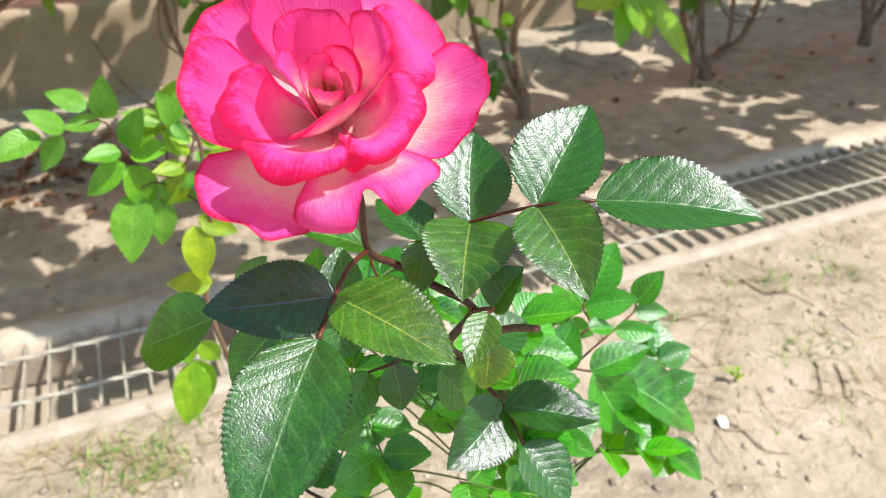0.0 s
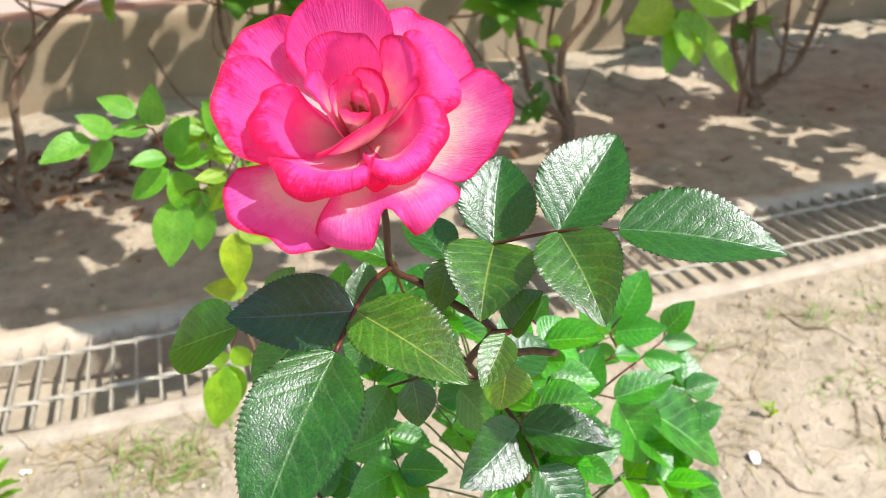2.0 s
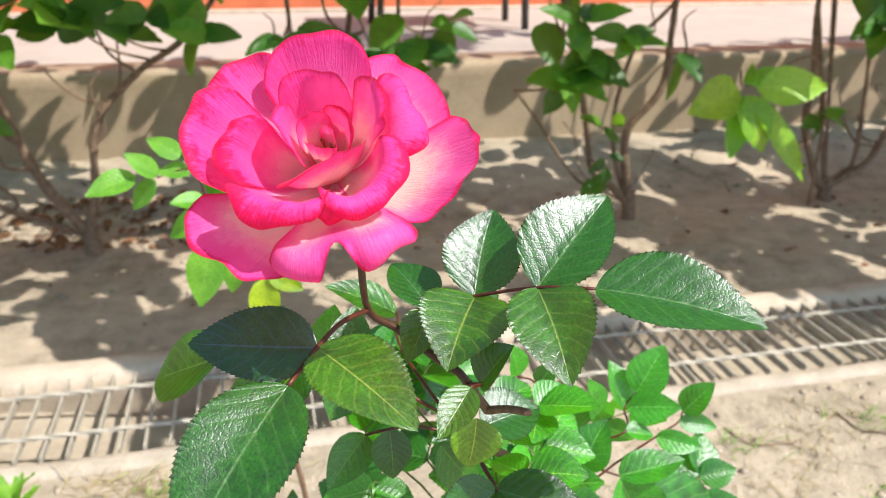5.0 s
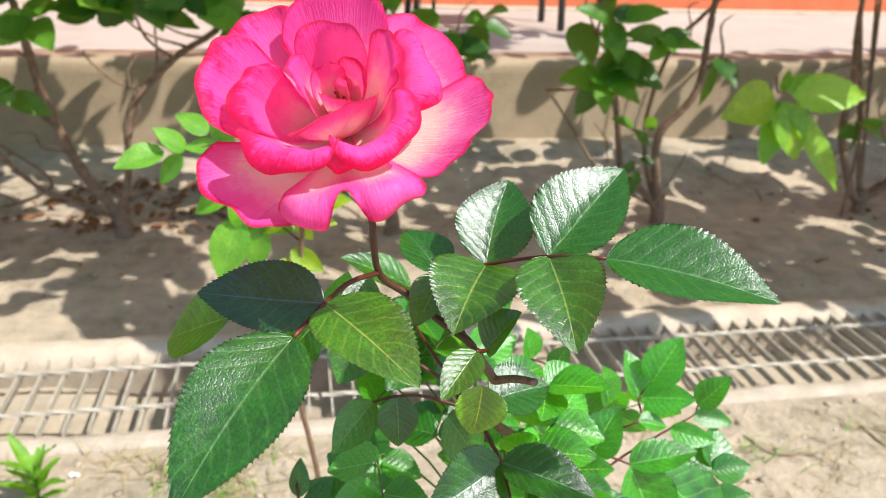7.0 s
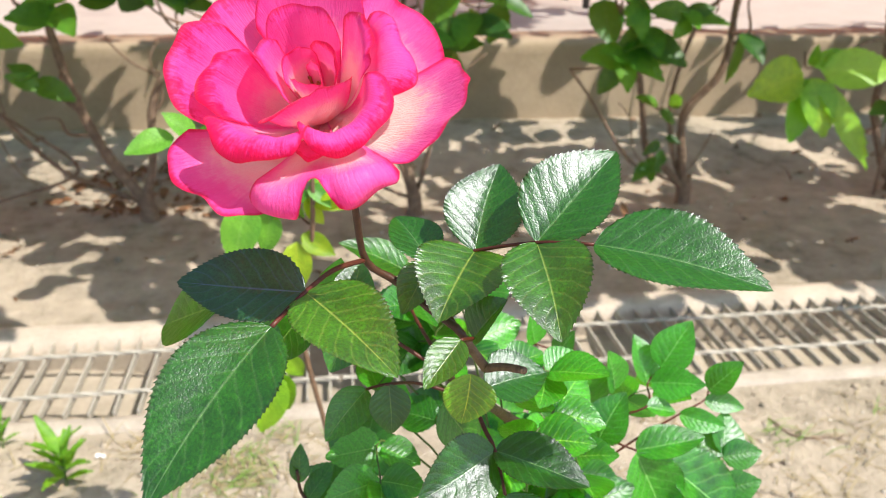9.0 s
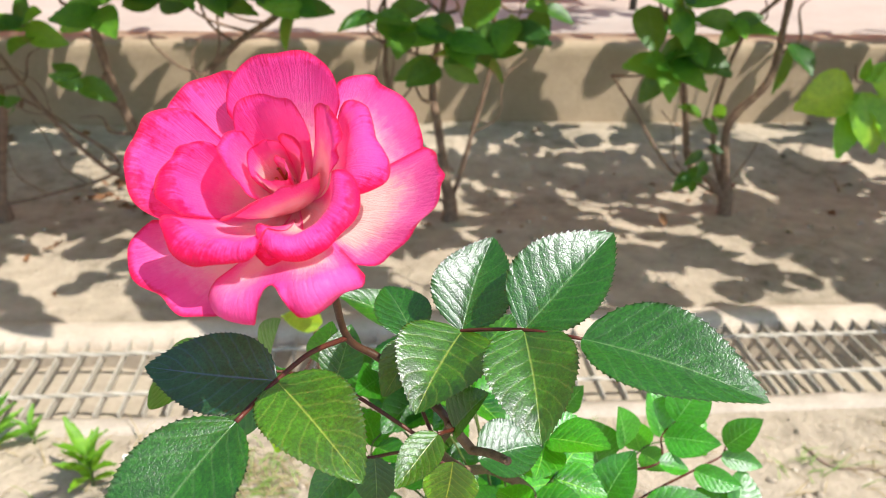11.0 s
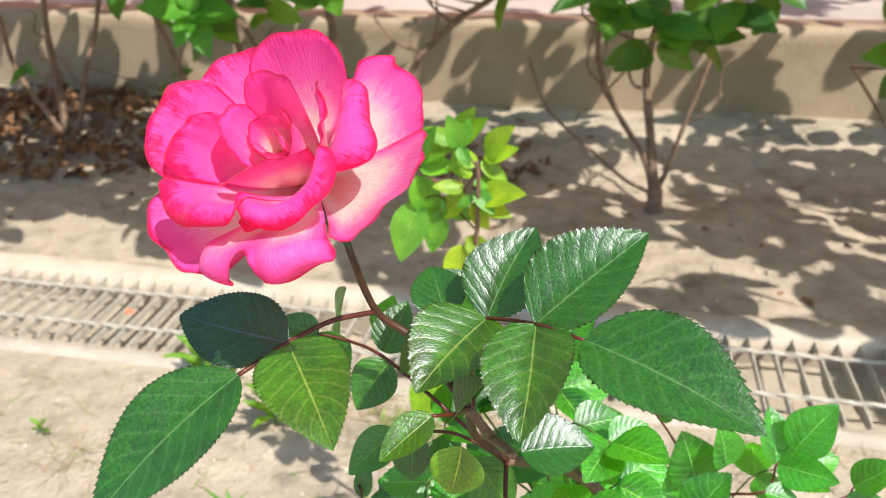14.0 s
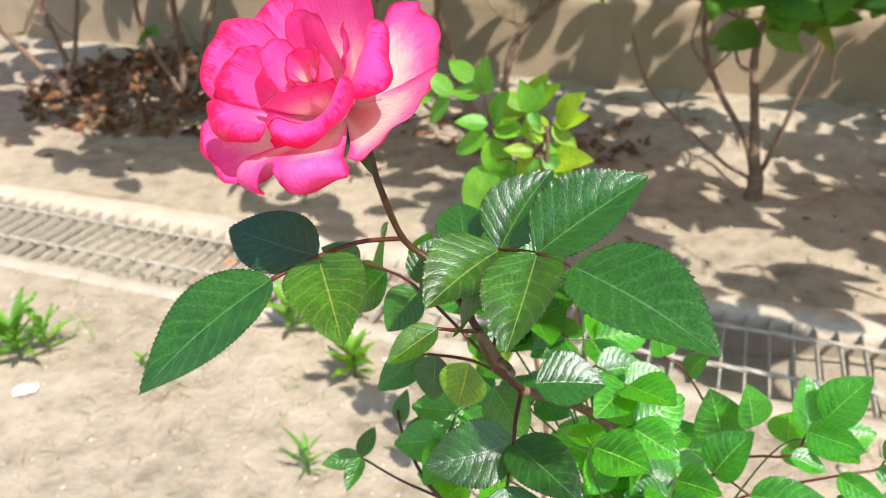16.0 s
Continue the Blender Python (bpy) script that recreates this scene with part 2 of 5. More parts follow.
M_PEBBLE = plain("pebble", (0.38, 0.33, 0.27), (0.62, 0.56, 0.48), 0.8, 60, 0.3, 0.001)
M_ANTHER = plain("anther", (0.30, 0.07, 0.02), (0.72, 0.34, 0.08), 0.7, 300, 0.3, 0.0004)
M_DARK = plain("dark_metal", (0.02, 0.018, 0.018), (0.05, 0.045, 0.04), 0.5, 40, 0.2, 0.001)


def soil_material():
    m, nt, b = material("sandy_soil", 0.95, 0.2)
    p = position(nt)
    big = noise_tex(nt, 2.4, 5, 0.6, p)
    midn = noise_tex(nt, 17, 5, 0.65, p)
    fine = noise_tex(nt, 130, 5, 0.7, p)
    f = math_node(nt, "ADD", math_node(nt, "MULTIPLY", big, 0.42), math_node(nt, "MULTIPLY", midn, 0.50))
    f = math_node(nt, "ADD", f, math_node(nt, "MULTIPLY", fine, 0.14))
    col = ramp(nt, f, [(0.36, (0.187, 0.160, 0.119)), (0.50, (0.378, 0.319, 0.252)), (0.70, (0.535, 0.450, 0.360))])
    link(nt, col, b.inputs["Base Color"])
    vor = node(nt, "ShaderNodeTexVoronoi", Scale=75.0)
    link(nt, p, vor.inputs["Vector"])
    h = math_node(nt, "ADD", math_node(nt, "MULTIPLY", midn, 1.6), math_node(nt, "MULTIPLY", fine, 0.5))
    h = math_node(nt, "SUBTRACT", h, math_node(nt, "MULTIPLY", vor.outputs["Distance"], 0.25))
    bump(nt, h, 0.75, 0.010, b)
    return m


M_SOIL = soil_material()


# ---- building helpers ----
def mesh_of(name, verts, faces, uvs=None, smooth=True):
    me = bpy.data.meshes.new(name)
    me.from_pydata([tuple(v) for v in verts], [], faces)
    if uvs is not None:
        lay = me.uv_layers.new(name="UVMap")
        idx = np.empty(len(me.loops), dtype=np.int32)
        me.loops.foreach_get("vertex_index", idx)
        lay.data.foreach_set("uv", np.asarray(uvs, dtype=np.float32)[idx].ravel())
    me.polygons.foreach_set("use_smooth", [smooth] * len(me.polygons))
    me.update()
    return me


def thing(name, at=(0, 0, 0), **tags):
    ob = new(name)
    ob.empty_display_size = 0.05
    ob.location = at
    return tagged(ob, **tags)


def part(name, me, mat, parent=None, label="", at=None):
    """One mesh object; me is a mesh, or a bmesh that is used up."""
    if isinstance(me, bmesh.types.BMesh):
        bm, me = me, bpy.data.meshes.new(name)
        bm.to_mesh(me)
        bm.free()
    if mat is not None and not me.materials:
        me.materials.append(mat)
    ob = new(name, me)
    if at is not None:
        ob.matrix_basis = at
    if parent is not None:
        ob.parent = parent
        m, p = Matrix.Identity(4), parent
        while p is not None:
            m = p.matrix_parent_inverse @ p.matrix_basis @ m
            p = p.parent
        ob.matrix_parent_inverse = m.inverted()
    if label:
        ob["label"] = label
    return ob


def box(bm, x0, x1, y0, y1, z0, z1, bevel=0.0):
    r = bmesh.ops.create_cube(bm, size=1.0, matrix=Matrix.LocRotScale(((x0 + x1) / 2, (y0 + y1) / 2, (z0 + z1) / 2), None, (x1 - x0, y1 - y0, z1 - z0)))
    if bevel:
        es = list({e for v in r["verts"] for e in v.link_edges})
        bmesh.ops.bevel(bm, geom=es, offset=bevel, segments=2, affect="EDGES", profile=0.6)


def spline(pts, n):
    """A smooth run of n + 1 points through the given ones."""
    p = [Vector(q) for q in pts]
    if len(p) == 2:
        return [p[0].lerp(p[1], i / n) for i in range(n + 1)]
    p = [p[0] * 2 - p[1]] + p + [p[-1] * 2 - p[-2]]
    out = []
    for i in range(n + 1):
        s = i / n * (len(p) - 3)
        k = min(int(s), len(p) - 4)
        t = s - k
        a, b, c, d = p[k:k + 4]
        out.append(0.5 * (2 * b + (c - a) * t + (2 * a - 5 * b + 4 * c - d) * t * t + (3 * b - a - 3 * c + d) * t ** 3))
    return out


def tube(pts, r0, r1, n=16, sides=8, knobs=0.0, seed=0):
    """Verts and faces of a tapered round stem through the points, with slightly swollen nodes."""
    c = spline(pts, n)
    rnd = random.Random(seed)
    verts, faces = [], []
    ref = Vector((0.31, 0.87, 0.38))
    for i, q in enumerate(c):
        t = (c[min(i + 1, n)] - c[max(i - 1, 0)]).normalized()
        a = t.cross(ref).normalized()
        b = t.cross(a)
        r = r0 + (r1 - r0) * i / n
        r *= 1 + knobs * rnd.uniform(-0.5, 1.0)
        for k in range(sides):
            w = 2 * math.pi * k / sides
            verts.append(q + (a * math.cos(w) + b * math.sin(w)) * r)
    for i in range(n):
        for k in range(sides):
            k2 = (k + 1) % sides
            faces.append((i * sides + k, i * sides + k2, (i + 1) * sides + k2, (i + 1) * sides + k))
    faces.append(tuple(range(sides - 1, -1, -1)))
    faces.append(tuple(n * sides + k for k in range(sides)))
    return verts, faces


def stem(name, parent, pts, r0, r1, mat, n=16, sides=8, knobs=0.0, label="", seed=0):
    return part(name, mesh_of(name, *tube(pts, r0, r1, n, sides, knobs, seed)), mat, parent, label)


def blade(length, width, fold=0.25, droop=0.15, wave=0.0, teeth=0, nu=20, nv=4, round_base=0.60, twist=0.0, seed=0):
    """A leaf blade from the origin along +x with its upper face to +z: verts, faces, uvs. An egg-shaped outline with a drawn-out tip.
    fold: how much the halves rise from the midrib; droop: how far the tip bends down; teeth: saw teeth on each side."""
    rnd = random.Random(seed)
    ph = rnd.uniform(0, 6.28)
    lop = rnd.uniform(-0.06, 0.06)
    verts, uvs, faces = [], [], []
    cols = 2 * nv + 1
    top = round_base / (round_base + 1.0)
    full = top ** round_base * (1 - top)
    for i in range(nu + 1):
        u = i / nu
        w = width * 0.5 * u ** round_base * (1 - u) / full
        bend = droop * length * u * u
        x = length * (u - 0.25 * droop * u * u)
        tw = twist * u
        bow = 0.022 * length * math.sin(math.pi * u) * math.sin(ph)
        for j in range(-nv, nv + 1):
            v = j / nv
            if teeth:
                # the last rows lie close to the edge, so that the teeth stay short
                v = math.copysign(1 - (1 - abs(v)) ** 1.8, v)
            wj, dx = w * v * (1 + lop * (1 if v > 0 else -1)), 0.0
            if teeth and abs(j) == nv and 0.04 < u < 0.975:
                saw = (u * teeth + 1e-6) % 1.0
                wj += math.copysign((0.100 * saw - 0.030) * width * 0.5 * min(1.0, 2.2 * (1 - u)), v) * (0.8 + 0.4 * rnd.random())
                dx = 0.75 * length / teeth * saw
            av = abs(v)
            z = fold * w * (av - 0.20 * av * av) - bend + wave * length * math.sin(u * 9 + ph + (2.2 if v > 0 else 0)) * av * av * 0.5
            # the blade swells between its side veins
            z += 0.006 * length * math.cos((u - 0.26 * av) * 50.27) * av * (1.15 - av) * (1.0 if teeth else 0.0)
            y = wj + bow
            y, z = y * math.cos(tw) - z * math.sin(tw), y * math.sin(tw) + z * math.cos(tw)
            verts.append((x + dx, y, z))
            uvs.append((u, 0.5 + 0.5 * v))
    for i in range(nu):
        for j in range(cols - 1):
            a = i * cols + j
            faces.append((a, a + cols, a + cols + 1, a + 1))
    return verts, faces, uvs


def leaf_frame(base, tip, up):
    """The pose of a blade that runs from base towards tip with its upper face to up."""
    x = (Vector(tip) - Vector(base)).normalized()
    z = Vector(up)
    z = (z - x * z.dot(x)).normalized()
    y = z.cross(x)
    return Matrix.Translation(base) @ Matrix((x, y, z)).transposed().to_4x4()


LEAF_COUNT = [0]


def leaf(parent, base, tip, ratio=0.66, up=(0, -0.30, 1), fold=0.35, droop=0.10, mat=None, tint=(1, 1, 1), teeth=25, wave=0.012, fine=True, name="leaflet", label=""):
    """One leaflet with its midrib from base to tip."""
    LEAF_COUNT[0] += 1
    ln = (Vector(tip) - Vector(base)).length
    v, f, uv = blade(ln, ln * ratio, fold, droop, wave, teeth, teeth * 4 if fine else teeth * 2, 5 if fine else 3, seed=LEAF_COUNT[0])
    # the bent tip still ends at the point given
    m = leaf_frame(base, tip, up)
    end = Vector(v[-1])
    fix = end.rotation_difference(Vector((1, 0, 0))).to_matrix().to_4x4() @ Matrix.Scale(ln / end.length, 4)
    ob = part(name, mesh_of(name, v, f, uv), mat or M_LEAF, parent, label, m @ fix)
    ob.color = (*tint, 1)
    return ob


def leaf_cloud(parent, name, spots, mat, seed, size=(0.075, 0.125), ratio=0.5, up_bias=0.8, label=""):
    """Many leaves in one crown mesh: spots are (x, y, z) places from which each leaf grows."""
    rnd = random.Random(seed)
    V, F, U = [], [], []
    for p in spots:
        az = rnd.uniform(0, 2 * math.pi)
        d = Vector((math.cos(az), math.sin(az), rnd.uniform(-1.1, 0.25))).normalized()
        up = Vector((rnd.gauss(0.1, 0.5), rnd.gauss(-0.25, 0.5), up_bias))
        ln = rnd.uniform(*size)
        v, f, uv = blade(ln, ln * ratio * rnd.uniform(0.85, 1.15), rnd.uniform(0.1, 0.45), rnd.uniform(0.02, 0.3), 0.02, 0, 8, 2, 0.62, rnd.uniform(-0.4, 0.4), rnd.randint(0, 9999))
        m = leaf_frame(p, Vector(p) + d, up)
        o = len(V)
        V += [m @ Vector(q) for q in v]
        F += [tuple(i + o for i in q) for q in f]
        U += uv
    return part(name, mesh_of(name, V, F, U), mat, parent, label)


# ---- ground, drain, wall and terrace ----
CH0, CH1 = 1.118, 1.366          # the drain's clear opening
WALL_Y, WALL_TOP = 2.60, 0.327


def ground_height(x, y):
    n = noise.noise((x * 1.3, y * 1.3, 0.3)) * 0.010 + noise.noise((x * 6, y * 6, 1.7)) * 0.009 + noise.noise((x * 19, y * 19, 4.1)) * 0.0055
    edge = min(abs(y - 1.07), abs(y - 1.44)) if not 1.05 < y < 1.45 else 0.0
    n *= min(1.0, edge / 0.10)
    n -= 0.004
    if y > 2.05:
        s = min(1.0, (y - 2.05) / 0.5)
        n += 0.06 * s * s * (3 - 2 * s)
    return n


def axis_steps(stops):
    out = []
    for a, b, n in stops:
        out += list(np.linspace(a, b, n, endpoint=False))
    return out + [stops[-1][1]]


def build_ground():
    xs = axis_steps([(-90, -12, 7), (-12, -3.2, 14), (-3.2, 3.4, 190), (3.4, 12, 14), (12, 90, 7)])
    ys = axis_steps([(-90, -8, 6), (-8, 0.3, 12), (0.3, 1.05, 46), (1.05, CH0 - 0.02, 3)])
    ys += [CH0 - 0.019, CH1 + 0.019]
    ys += axis_steps([(CH1 + 0.02, 1.45, 3), (1.45, 2.62, 50), (2.62, 8, 8), (8, 90, 6)])
    verts, faces = [], []
    for y in ys:
        for x in xs:
            z = -0.21 if CH0 - 0.0195 < y < CH1 + 0.0195 else ground_height(x, y)
            verts.append((x, y, z))
    n = len(xs)
    for j in range(len(ys) - 1):
        for i in range(n - 1):
            faces.append((j * n + i, j * n + i + 1, (j + 1) * n + i + 1, (j + 1) * n + i))
    g = part("ground", mesh_of("ground", verts, faces), M_SOIL)
    return tagged(g, "dry sandy soil, cracked and lumpy, with sparse dead grass", "ground", kind="structure")


build_ground()


def rough_bar(name, x0, x1, y0, y1, z0, z1, steps, amp, seed):
    """A long cast bar with slightly uneven, rounded top edges."""
    verts, faces = [], []
    r = 0.3 * min(y1 - y0, z1 - z0)
    prof = [(y0, z0), (y0, z1 - r), (y0 + 0.3 * r, z1 - 0.3 * r), (y0 + r, z1), (y1 - r, z1), (y1 - 0.3 * r, z1 - 0.3 * r), (y1, z1 - r), (y1, z0)]
    for i in range(steps + 1):
        x = x0 + (x1 - x0) * i / steps
        for k, (y, z) in enumerate(prof):
            n1 = noise.noise((x * 9, k * 3.1, seed)) * amp
            n2 = noise.noise((x * 31, k * 5.7, seed + 9)) * amp * 0.6
            verts.append((x, y + (n1 if 0 < k < 7 else 0), z + (n1 + n2 if 0 < k < 7 else 0)))
    m = len(prof)
    for i in range(steps):
        for k in range(m - 1):
            a = i * m + k
            faces.append((a, a + 1, a + m + 1, a + m))
    faces += [tuple(range(m)), tuple(steps * m + k for k in range(m - 1, -1, -1))]
    return mesh_of(name, verts, faces)


near_kerb = part("kerb", rough_bar("kerb", -6, 6, 1.074, CH0, -0.15, 0.004, 300, 0.004, 3.0), M_KERB)
tagged(near_kerb, "narrow pale concrete edge along the drain", "kerb", kind="structure")
far_kerb = part("kerb", rough_bar("kerb", -6, 6, CH1 - 0.020, 1.432, -0.15, 0.012, 300, 0.005, 7.0), M_CONC)
tagged(far_kerb, "rounded grey concrete edge on the bed's side of the drain", "kerb", kind="structure")


def build_channel():
    # two dips in the silt put shade into the gaps between the bars
    nx, ny = 400, 6
    verts, faces = [], []
    for i in range(nx + 1):
        x = -6 + 12 * i / nx
        low = 0.050 * math.exp(-(x / 0.33) ** 4) + 0.030 * math.exp(-((x - 0.95) / 0.25) ** 4)
        for j in range(ny + 1):
            y = CH0 - 0.015 + (CH1 - CH0 + 0.03) * j / ny
            verts.append((x, y, -0.044 - low + 0.010 * noise.noise((x * 5, y * 9, 3.3)) + 0.005 * noise.noise((x * 23, y * 23, 8.1))))
    for i in range(nx):
        for j in range(ny):
            a = i * (ny + 1) + j
            faces.append((a, a + ny + 1, a + ny + 2, a + 1))
    c = part("drain_channel", mesh_of("drain_channel", verts, faces), M_CHANNEL)
    tagged(c, "shaded concrete channel, silted up under the steel grating", "drain", kind="structure")
    for y0, y1, z1 in ((CH0 - 0.014, CH0 + 0.003, -0.004), (CH1 - 0.026, CH1 + 0.014, -0.0135)):
        bm = bmesh.new()
        box(bm, -6, 6, y0, y1, -0.13, z1)
        part("channel_side", bm, M_CHANNEL, c)


build_channel()


def grate_bar_mesh():
    """A flat cross bar with a wider lower web."""
    bm = bmesh.new()
    box(bm, -0.0017, 0.0017, CH0 + 0.002, CH1 - 0.004, -0.009, 0.006, 0.0008)
    me = bpy.data.meshes.new("bar")
    bm.to_mesh(me)
    bm.free()
    me.materials.append(M_STEEL)
    return me


def rod_mesh(length):
    """A square rod twisted about its length."""
    verts, faces = [], []
    n = int(length / 0.008)
    for i in range(n + 1):
        x = -length / 2 + length * i / n
        for k in range(4):
            a = math.pi / 2 * k + x * 35
            verts.append((x, 0.0042 * math.cos(a), 0.0042 * math.sin(a)))
    for i in range(n):
        for k in range(4):
            k2 = (k + 1) % 4
            faces.append((i * 4 + k, i * 4 + k2, (i + 1) * 4 + k2, (i + 1) * 4 + k))
    faces += [(3, 2, 1, 0), tuple(n * 4 + k for k in range(4))]
    me = mesh_of("rod", verts, faces, smooth=False)
    me.materials.append(M_STEEL)
    return me


def build_grates():
    bar, pitch, per = grate_bar_mesh(), 0.0385, 26
    width = pitch * per
    rod = rod_mesh(width - 0.006)
    for k in range(-4, 4):
        x0 = 0.06 + k * width
        g = thing("drain_grate", (x0 + width / 2, (CH0 + CH1) / 2, 0), label="galvanised steel drain grating with flat bars and twisted rods", category="drain grate", group="gratings along the drain")
        for i in range(per):
            part("bar", bar, None, g, at=Matrix.Translation((x0 + pitch * (i + 0.5), 0, 0)))
        for y in (1.170, 1.297):
            part("rod", rod, None, g, at=Matrix.Translation((x0 + width / 2, y, 0.0095)))


build_grates()


def build_wall():
    steps, prof = 240, [(WALL_Y, -0.1), (WALL_Y, 0.05), (WALL_Y, 0.10), (WALL_Y, 0.16), (WALL_Y, 0.22), (WALL_Y, WALL_TOP - 0.05), (WALL_Y - 0.004, WALL_TOP - 0.02), (WALL_Y + 0.004, WALL_TOP - 0.006), (WALL_Y + 0.018, WALL_TOP), (WALL_Y + 0.16, WALL_TOP), (WALL_Y + 0.16, -0.1)]
    verts, faces, m = [], [], len(prof)
    for i in range(steps + 1):
        x = -7 + 15 * i / steps
        for k, (y, z) in enumerate(prof):
            a = noise.noise((x * 4, z * 6, 2.0)) * 0.006 + noise.noise((x * 17, z * 17, 5.0)) * 0.003
            verts.append((x, y + (a if k < 9 else 0), z + (a * 0.7 if 5 < k < 9 else 0)))
    for i in range(steps):
        for k in range(m - 1):
            a = i * m + k
            faces.append((a, a + m, a + m + 1, a + 1))
    w = part("wall_low", mesh_of("wall_low", verts, faces), M_WALL)
    tagged(w, "low weathered plaster wall holding up the terrace", "wall", kind="structure")
    bm = bmesh.new()
    box(bm, -9, 11, WALL_Y + 0.161, 4.08, 0.10, WALL_TOP - 0.003)
    t = part("terrace_paving", bm, M_TERRACE)
    tagged(t, "sunlit pale concrete terrace above the low wall", "paving", kind="structure")
    bm = bmesh.new()
    box(bm, -9, 11, 4.08, 4.33, -0.1, 3.2)
    b = part("wall_house", bm, M_ORANGE)
    tagged(b, "orange painted house wall at the back of the terrace", "wall", kind="structure")
    bm = bmesh.new()
    box(bm, -9, 11, 4.01, 4.078, 0.2, WALL_TOP + 0.012, 0.004)
    tagged(part("house_plinth", bm, M_CONC), "grey concrete plinth at the foot of the house", "plinth", kind="structure")


build_wall()


# ---- the rose ----
rose = thing("rose_bush", (0.16, 0.36, 0.0), label="rose bush with one open pink bloom and glossy serrated leaves", category="rose bush")
FLOWER_AT = Vector((0.0535, 0.2360, 0.7205))
FLOWER_AXIS = Vector((-0.191, -0.697, 0.691)).normalized()
fx = (Vector((1, 0, 0)) - FLOWER_AXIS * FLOWER_AXIS.x).normalized()
fy = FLOWER_AXIS.cross(fx)
FLOWER = Matrix.Translation(FLOWER_AT) @ Matrix((fx, fy, FLOWER_AXIS)).transposed().to_4x4()


def petal(parent, left, mid, right, lip=(0, 0, 0), belly=(0.8, 1.35), curl=4.0, frill=0.3, notch=0.0, notch_at=0.0, peak=0.0, claw=(2.5, 0.0), wave=0.6, blush=1.0, lobe=0.13, seed=0):
    """One petal. left, mid, right: its crest as degrees round the flower's axis, mm from the axis and mm along it; lip: mm by which
    the rim rolls back past the crest at those three; curl: the roll's radius in mm; belly: how soon it goes outwards and upwards;
    notch: how deep the rim is cut in, at notch_at across; peak: where a small point stands on the rim; blush: below 1
    the pink reaches further in; lobe: how round the corners are."""
    rnd = random.Random(seed * 7 + 3)
    p1, p2, p3, p4 = (rnd.uniform(0, 6.28) for _ in range(4))
    nu, nl, nv = 22, 12, 20
    c = 2 * nv + 1
    verts, faces, uvs, rims = [], [], [], []

    def across(values, v):
        return values[0] * (v * v - v) / 2 + values[1] * (1 - v * v) + values[2] * (v * v + v) / 2

    mid = (left[0] + (mid[0] - left[0]) % 360, *mid[1:])
    right = (mid[0] + (right[0] - mid[0]) % 360, *right[1:])
    cols = []
    for j in range(c):
        v = (j - nv) / nv
        phi, rr, zz = (across([q[k] for q in (left, mid, right)], v) for k in range(3))
        cut = 1 - lobe * abs(v) ** 4 + 0.012 * math.sin(v * 6 + p3) + 0.006 * math.sin(v * 12 + p1)
        dip = math.exp(-((v - notch_at) / 0.20) ** 2)
        ll = max(0.0, across(lip, v)) * (1 - notch * dip) * (1 - 0.5 * abs(v) ** 6) * (1 + 0.12 * math.sin(v * 5 + p2))
        if peak:
            ll += 2.6 * math.exp(-((v - peak) / 0.09) ** 2)
        cut *= 1 - 0.10 * notch * dip
        ra = curl * (1 + 0.25 * math.sin(v * 4 + p4))
        # the top of the roll, not its start, lies on the crest
        cut *= 1 - min(ra, 0.55 * ll) / math.hypot(rr, zz)
        pts = []
        for i in range(nu + 1):
            u = i / nu * cut
            r = claw[0] + (rr - claw[0]) * u ** belly[0]
            z = claw[1] + (zz - claw[1]) * u ** belly[1]
            # slow waves of the blade, growing to the rim
            w = u * u * (wave * math.sin(v * 3.3 + p1) + frill * math.sin(v * 8 + p2 + u) * u + 0.5 * frill * math.sin(v * 15 + p4) * u * u)
            w += 0.22 * math.sin(u * 8 + p3 + 2 * v) * math.sin(v * 5 + p4) * u
            pts.append((r + 0.6 * w, z - 0.8 * w))
        tr, tz = pts[-1][0] - pts[-2][0], pts[-1][1] - pts[-2][1]
        n = math.hypot(tr, tz) or 1.0
        tr, tz = tr / n, tz / n
        r0, z0 = pts[-1]
        for i in range(1, nl + 1):
            q = ll * i / nl
            th = min(q / ra, radians(155))
            run = ra * math.sin(th) + max(0.0, q - ra * th) * math.cos(th)
            off = ra * (1 - math.cos(th)) + max(0.0, q - ra * th) * math.sin(th)
            fr = 0.35 * frill * math.sin(v * 11 + p1) * i / nl
            pts.append((r0 + tr * run + tz * (off + fr), z0 + tz * run - tr * (off + fr)))
        ds = [0.0]
        for q0, q1 in zip(pts, pts[1:]):
            ds.append(ds[-1] + math.hypot(q1[0] - q0[0], q1[1] - q0[1]))
        cols.append((v, radians(phi), pts, ds))
    longest = max(col[3][-1] for col in cols)
    for i in range(nu + nl + 1):
        for v, phi, pts, ds in cols:
            r, z = pts[i]
            verts.append((r * math.cos(phi) * 0.001, r * math.sin(phi) * 0.001, z * 0.001))
            own = ds[i] / ds[-1]
            uvs.append(((0.55 * own + 0.45 * min(1.0, own * (ds[-1] / longest) ** 0.3)) ** blush, 0.5 + 0.5 * v))
            rims.append(max(own, (0.5 + 0.5 * abs(v)) * min(1.0, own * 1.6)))
    for i in range(nu + nl):
        for j in range(c - 1):
            q = i * c + j
            faces.append((q, q + c, q + c + 1, q + 1))
    me = mesh_of("petal", verts, faces, uvs)
    me.attributes.new("rim", "FLOAT", "POINT").data.foreach_set("value", rims)
    return part("petal", me, M_PETAL, parent, "", FLOWER)


